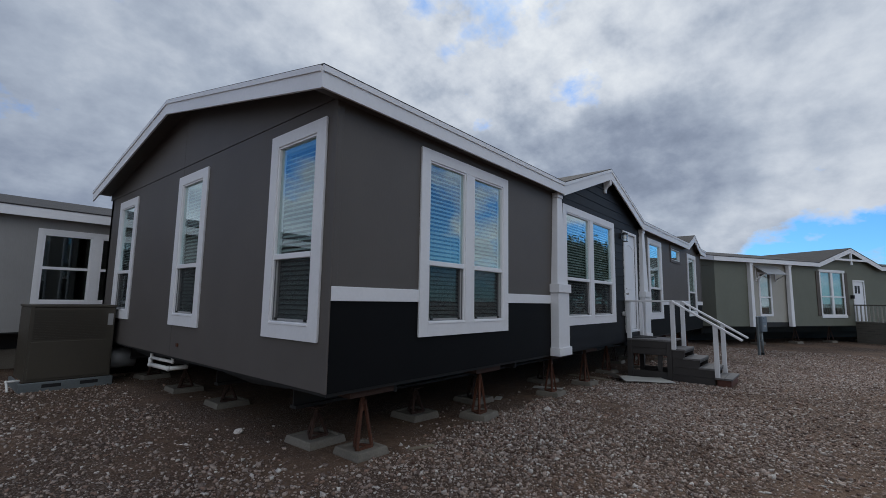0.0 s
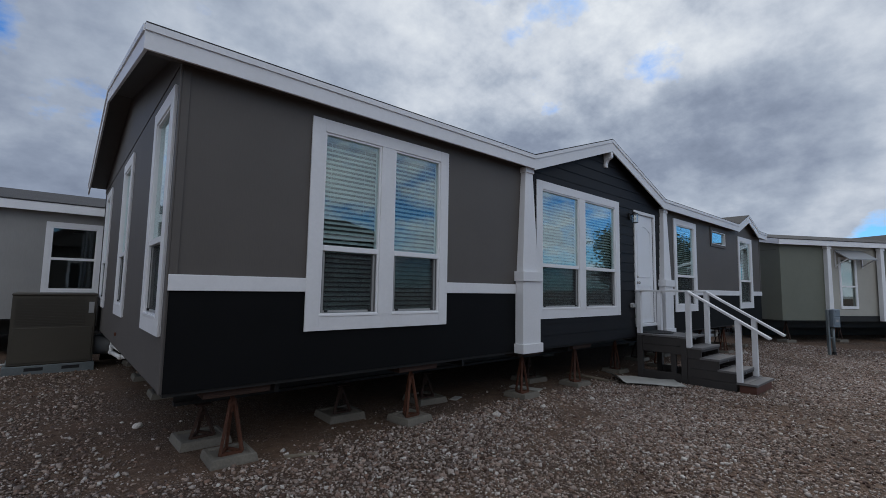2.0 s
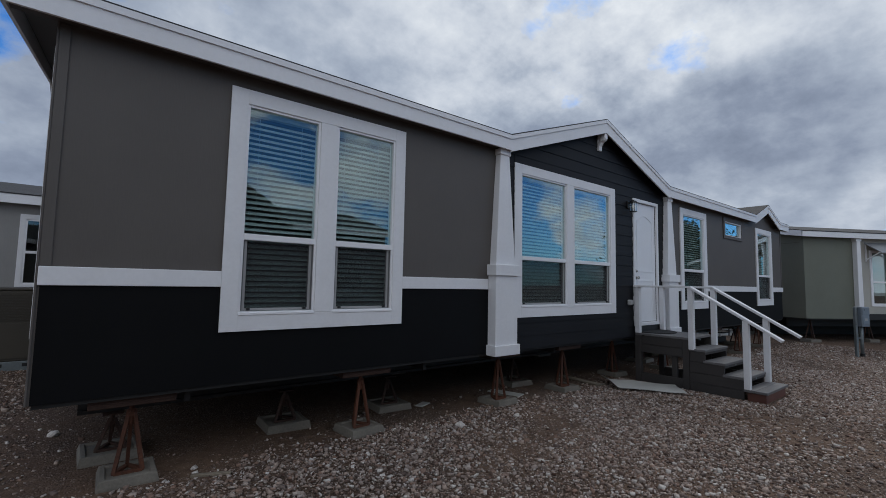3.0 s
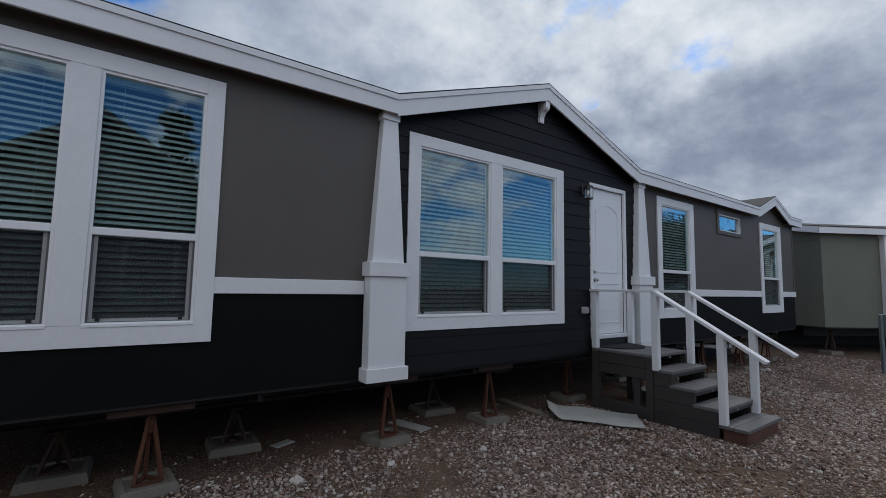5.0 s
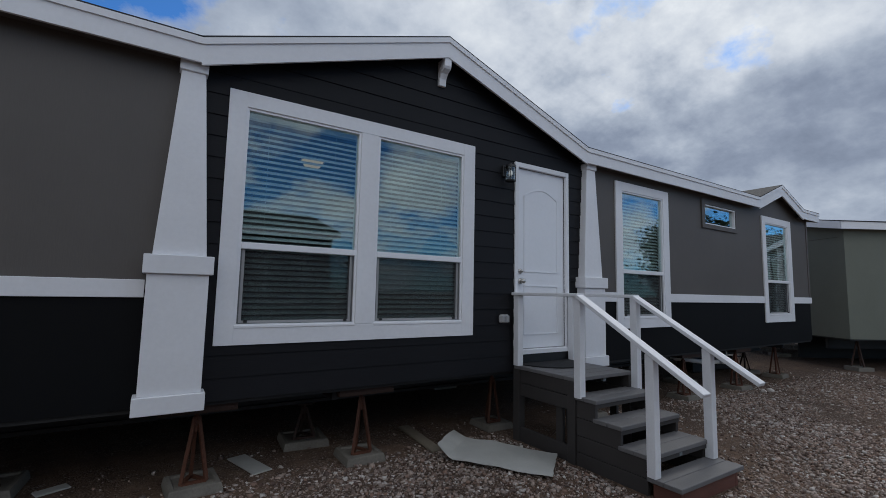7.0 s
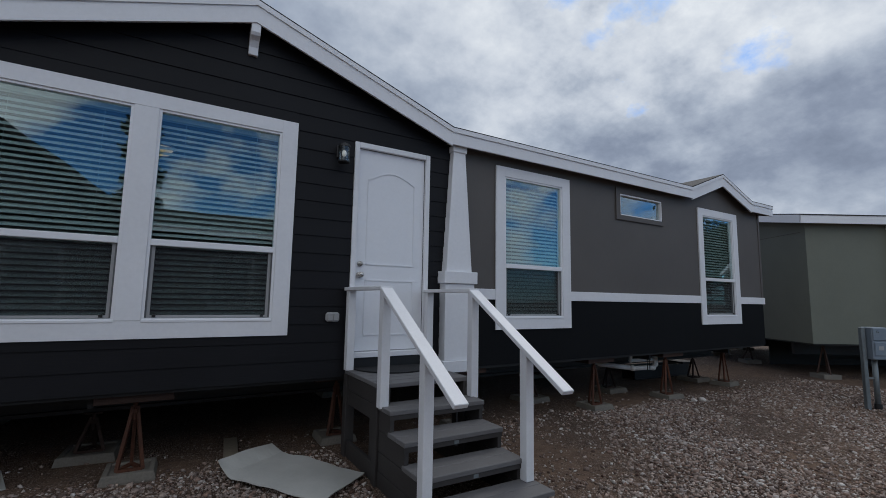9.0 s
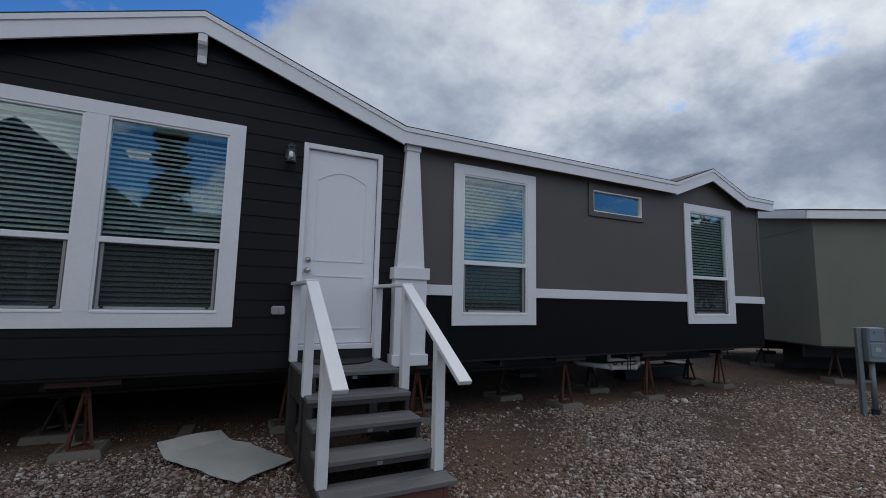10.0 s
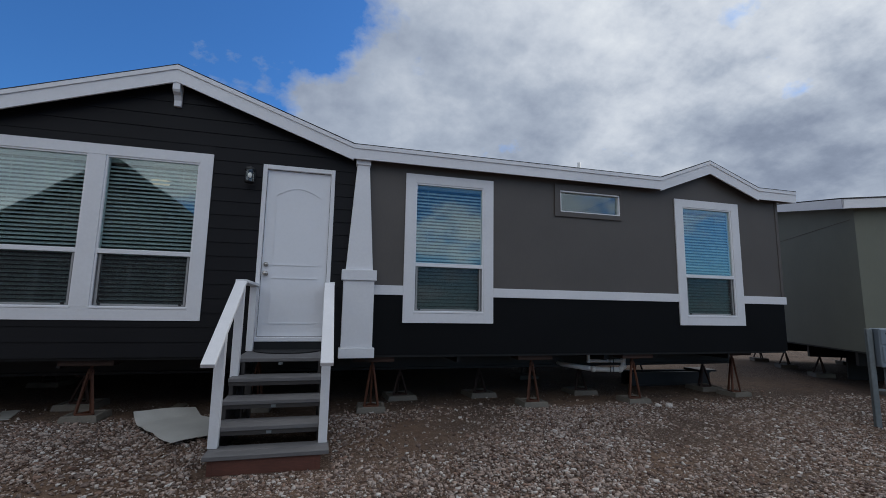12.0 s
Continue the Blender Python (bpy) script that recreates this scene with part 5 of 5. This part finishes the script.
# ---- the house across the yard, which shows in the window panes ----
def house_across():
    h = house_thing("house_across_yard", "taupe gabled house across the yard, mirrored in the windows", (0, 0, 0))
    xa, xb, y0, y1, base, eave = -8.0, 8.6, -10.0, -16.8, 0.0, 3.3
    boxes("wall", [(xa, xb, y1, y0, base, eave)], M_BROWN, h)
    bm = bmesh.new()
    prism(bm, [(-1.6, eave), (4.9, eave), (1.65, 5.75)], "y", y0 - 0.12, y0)
    part("gable_wall", bm, M_BROWN, h)
    for (ua, za), (ub, zb) in (((-1.8, 3.3), (1.65, 5.8)), ((1.65, 5.8), (5.1, 3.3))):
        bm = bmesh.new()
        prism(bm, [(ua, za - 0.2), (ub, zb - 0.2), (ub, zb), (ua, za)], "y", y0 + 0.27, y0 + 0.292)
        part("rake_board", bm, M_BROWN, h)
    boxes("fascia_board", [(xa - 0.2, -1.8, y0 + 0.25, y0 + 0.272, eave - 0.17, eave), (5.1, xb + 0.2, y0 + 0.25, y0 + 0.272, eave - 0.17, eave)], M_WHITE, h)
    for u in (-5.6, -0.2, 2.2, 6.6):
        win = boxes("window", [(u, u + 0.1, y0, y0 + 0.03, 1.1, 2.6), (u + 1.1, u + 1.2, y0, y0 + 0.03, 1.1, 2.6), (u + 0.1, u + 1.1, y0, y0 + 0.03, 1.1, 1.2), (u + 0.1, u + 1.1, y0, y0 + 0.03, 2.5, 2.6)], M_WHITE, h)
        boxes("pane", [(u + 0.1, u + 1.1, y0, y0 + 0.012, 1.2, 2.5)], M_BLK, win)
    bm = bmesh.new()
    ym, zr = (y0 + y1) / 2, 4.35
    roof_slab(bm, (xa - 0.2, ym, zr), (xb + 0.2, ym, zr), (xb + 0.2, y0 + 0.25, eave + 0.02), (xa - 0.2, y0 + 0.25, eave + 0.02))
    roof_slab(bm, (xa - 0.2, y1 - 0.25, eave + 0.02), (xb + 0.2, y1 - 0.25, eave + 0.02), (xb + 0.2, ym, zr), (xa - 0.2, ym, zr))
    part("roof", bm, M_SHINGLE, h)
    bm = bmesh.new()
    roof_slab(bm, (-1.8, ym, eave + 0.02), (1.65, ym, 5.82), (1.65, y0 + 0.3, 5.82), (-1.8, y0 + 0.3, eave + 0.02))
    roof_slab(bm, (1.65, ym, 5.82), (5.1, ym, eave + 0.02), (5.1, y0 + 0.3, eave + 0.02), (1.65, y0 + 0.3, 5.82))
    part("dormer_roof", bm, M_SHINGLE, h)


house_across()


# ---- trees beyond the yard, mirrored in the panes ----
def tree(x, y, height, spread, label, slender=False, seed=0):
    rng = random.Random(seed)
    e = new("tree")
    e.matrix_world = pose(x, y, ground_z(x) - 0.05)
    tagged(e, label, "tree", "trees beyond the yard")
    bm = bmesh.new()
    lean, z, r, at = Vector((rng.uniform(-0.1, 0.1), rng.uniform(-0.1, 0.1), 1)), 0.0, 0.03 * height, Vector((0, 0, 0))
    tips, steps = [], 7
    for k in range(steps):
        to = at + lean * (height * 0.9 / steps) + Vector((rng.uniform(-0.12, 0.12), rng.uniform(-0.12, 0.12), 0)) * (0.3 if slender else 1)
        rod(bm, at, to, r, 8)
        at, r = to, r * 0.8
        if k >= (0 if slender else 2):
            for j in range(5):
                a = rng.uniform(0, 2 * math.pi)
                out = spread * (1.0 - 0.55 * abs(k / steps - (0.35 if slender else 0.55)) * 2) * rng.uniform(0.5, 1.0)
                tip = at + Vector((math.cos(a) * out, math.sin(a) * out, (1.1 if slender else 0.45) * out))
                rod(bm, at, tip, r * 0.4, 5)
                tips += [at.lerp(tip, f) for f in (0.45, 0.75, 1.0)]
    part("trunk", bm, M_BARK, e)
    bm = bmesh.new()
    for tip in tips:
        clump = spread * rng.uniform(0.16, 0.30)
        for j in range(90):
            c = tip + Vector((rng.gauss(0, clump), rng.gauss(0, clump), rng.gauss(0, clump * 0.8)))
            d1 = Vector((rng.uniform(-1, 1), rng.uniform(-1, 1), rng.uniform(-1, 1))).normalized()
            d2 = d1.orthogonal().normalized()
            w = rng.uniform(0.09, 0.20)
            bm.faces.new([bm.verts.new(c + o) for o in (d1 * w, d2 * w * 0.5, -d1 * w, -d2 * w * 0.5)])
    part("crown", bm, M_LEAF, e, "small dark green leaves")


tree(4.3, -20.0, 9.8, 0.85, "tall slender dark green tree behind the house across", True, 3)
for k, (u, v, high) in enumerate(((35.5, -13.6, 6.2), (38.5, -16.2, 7.2), (42, -13.2, 6.6))):
    tree(u, v, high, 2.7, "broad green tree beyond the olive house", False, 8 + k * 3)


# ---- vent on the roof ----
bm = bmesh.new()
rod(bm, (12.6, 1.4, 3.62), (12.6, 1.4, 4.05), 0.03, 12)
part("vent_pipe", bm, M_PVC, house, "white plastic roof vent pipe", True)


# ---- gravel ----
def gravel():
    rng = np.random.default_rng(7)
    n = 820000
    x = rng.uniform(-4.5, 17, n)
    y = rng.uniform(-5.5, 7.0, n)
    keep = ((y < 0.8) & (y > -4.2 - 0.30 * np.maximum(x - 7, 0))) | ((x < 0.6) & (rng.uniform(0, 1, n) < 0.6))
    x, y = x[keep], y[keep]
    fx = np.array([noise.noise(Vector((a * 0.55, b * 0.55, 5.0))) + 0.5 * noise.noise(Vector((a * 1.7, b * 1.7, 9.0))) for a, b in zip(x, y)])
    prob = np.clip(0.85 + 1.2 * fx, 0.10, 1.0)
    # stones thin out under the house, round its end and towards the far yard
    inside = np.minimum(np.minimum(x + 0.3, y + 0.12 + 0.25 * fx), 0.9)
    prob *= np.clip(1.0 - inside / 0.35, 0.03, 1.0)
    bare = np.exp(-(((x - 9.1) / 0.8) ** 2 + ((y + 1.1) / 0.9) ** 2))
    prob *= 1 - 0.85 * bare
    prob *= np.clip(1.15 - np.maximum(x - 10, 0) / 6, 0.25, 1.0)
    prob *= 0.32 + 0.68 * np.clip((x + 0.6) / 4.0, 0, 1)
    prob *= np.where(x < 9, 0.55 + 0.45 * np.clip((y + 2.8) / 0.9, 0, 1), 1.0)
    prob *= np.clip((y + 4.2 + 0.30 * np.maximum(x - 7, 0)) / 1.6, 0, 1)
    prob *= ~((x > 7.25) & (x < 8.25) & (y > -1.85))
    sel = rng.uniform(0, 1, len(x)) < prob
    x, y = x[sel], y[sel]
    n = len(x)
    v = np.array([(a, b, c) for a in (-1, 1) for b in (-1, 1) for c in (-1, 1)], float) / 3 ** 0.5
    f = np.array([(0, 1, 3, 2), (4, 6, 7, 5), (0, 4, 5, 1), (2, 3, 7, 6), (0, 2, 6, 4), (1, 5, 7, 3)])
    r = np.clip(rng.lognormal(math.log(0.0112), 0.40, n), 0.005, 0.028)
    ax = rng.uniform(0.55, 1.45, (n, 3)) * np.array([1.15, 0.9, 0.66])
    p = v[None] * rng.uniform(0.55, 1.25, (n, 8, 1)) * ax[:, None] * r[:, None, None]
    a = rng.uniform(0, 2 * math.pi, n)
    tilt = rng.normal(0, 0.6, n)
    c, s = np.cos(a)[:, None], np.sin(a)[:, None]
    ct, st = np.cos(tilt)[:, None], np.sin(tilt)[:, None]
    py, pz = p[..., 1] * ct - p[..., 2] * st, p[..., 1] * st + p[..., 2] * ct
    px, py = p[..., 0] * c - py * s, p[..., 0] * s + py * c
    g = 0.09 - 0.0085 * np.clip(x, -3, 14)
    co = np.stack([px + x[:, None], py + y[:, None], pz + (g + r * 0.28)[:, None]], -1).reshape(-1, 3)
    tri = (f[None] + (np.arange(n) * 8)[:, None, None]).reshape(-1)
    me = bpy.data.meshes.new("gravel")
    me.vertices.add(n * 8)
    me.vertices.foreach_set("co", co.ravel().astype(np.float32))
    me.loops.add(len(tri))
    me.loops.foreach_set("vertex_index", tri.astype(np.int32))
    me.polygons.add(n * 6)
    me.polygons.foreach_set("loop_start", np.arange(0, n * 24, 4, dtype=np.int32))
    me.update()
    me.validate()
    me.materials.append(M_PEBBLE)
    tagged(new("gravel", me), "loose crushed grey and tan gravel on dirt", "gravel", kind="stuff")


gravel()


# ---- lap siding between the pilasters, board by board ----
def lap_siding():
    z, step = BASE, 0.165
    openings = [(4.41, 6.77, BOT, TOP), DOOR]
    while z < GAB1[3] - 0.12:
        z1 = min(z + step, GAB1[3] - 0.06)
        def span(h):
            if h <= EAVE - 0.06:
                return 4.16, 8.53
            k = (h + 0.06 - EAVE) / (GAB1[3] - EAVE)
            return GAB1[0] + (GAB1[1] - GAB1[0]) * k, GAB1[2] - (GAB1[2] - GAB1[1]) * k
        a0, b0 = span(z)
        a1, b1 = span(z1)
        cuts = pieces(a0, b0, z, z1, [o for o in openings if o[2] < z1 - 0.001 and o[3] > z + 0.001])
        for u0, u1, c, d in cuts:
            bm = bmesh.new()
            low, high = 0.014, 0.014 - 0.009 * (d - c) / step
            t0, t1 = (a1 if u0 == a0 and d == z1 else u0), (b1 if u1 == b0 and d == z1 else u1)
            q = [(u0, -low, c), (u1, -low, c), (t1, -high, d), (t0, -high, d), (u0, 0.003, c), (u1, 0.003, c), (t1, 0.003, d), (t0, 0.003, d)]
            vs = [bm.verts.new(p) for p in q]
            for fc in ((0, 1, 2, 3), (7, 6, 5, 4), (0, 4, 5, 1), (1, 5, 6, 2), (2, 6, 7, 3), (3, 7, 4, 0)):
                bm.faces.new([vs[i] for i in fc])
            part("siding_board", bm, M_LAP, house)
        z += step


lap_siding()
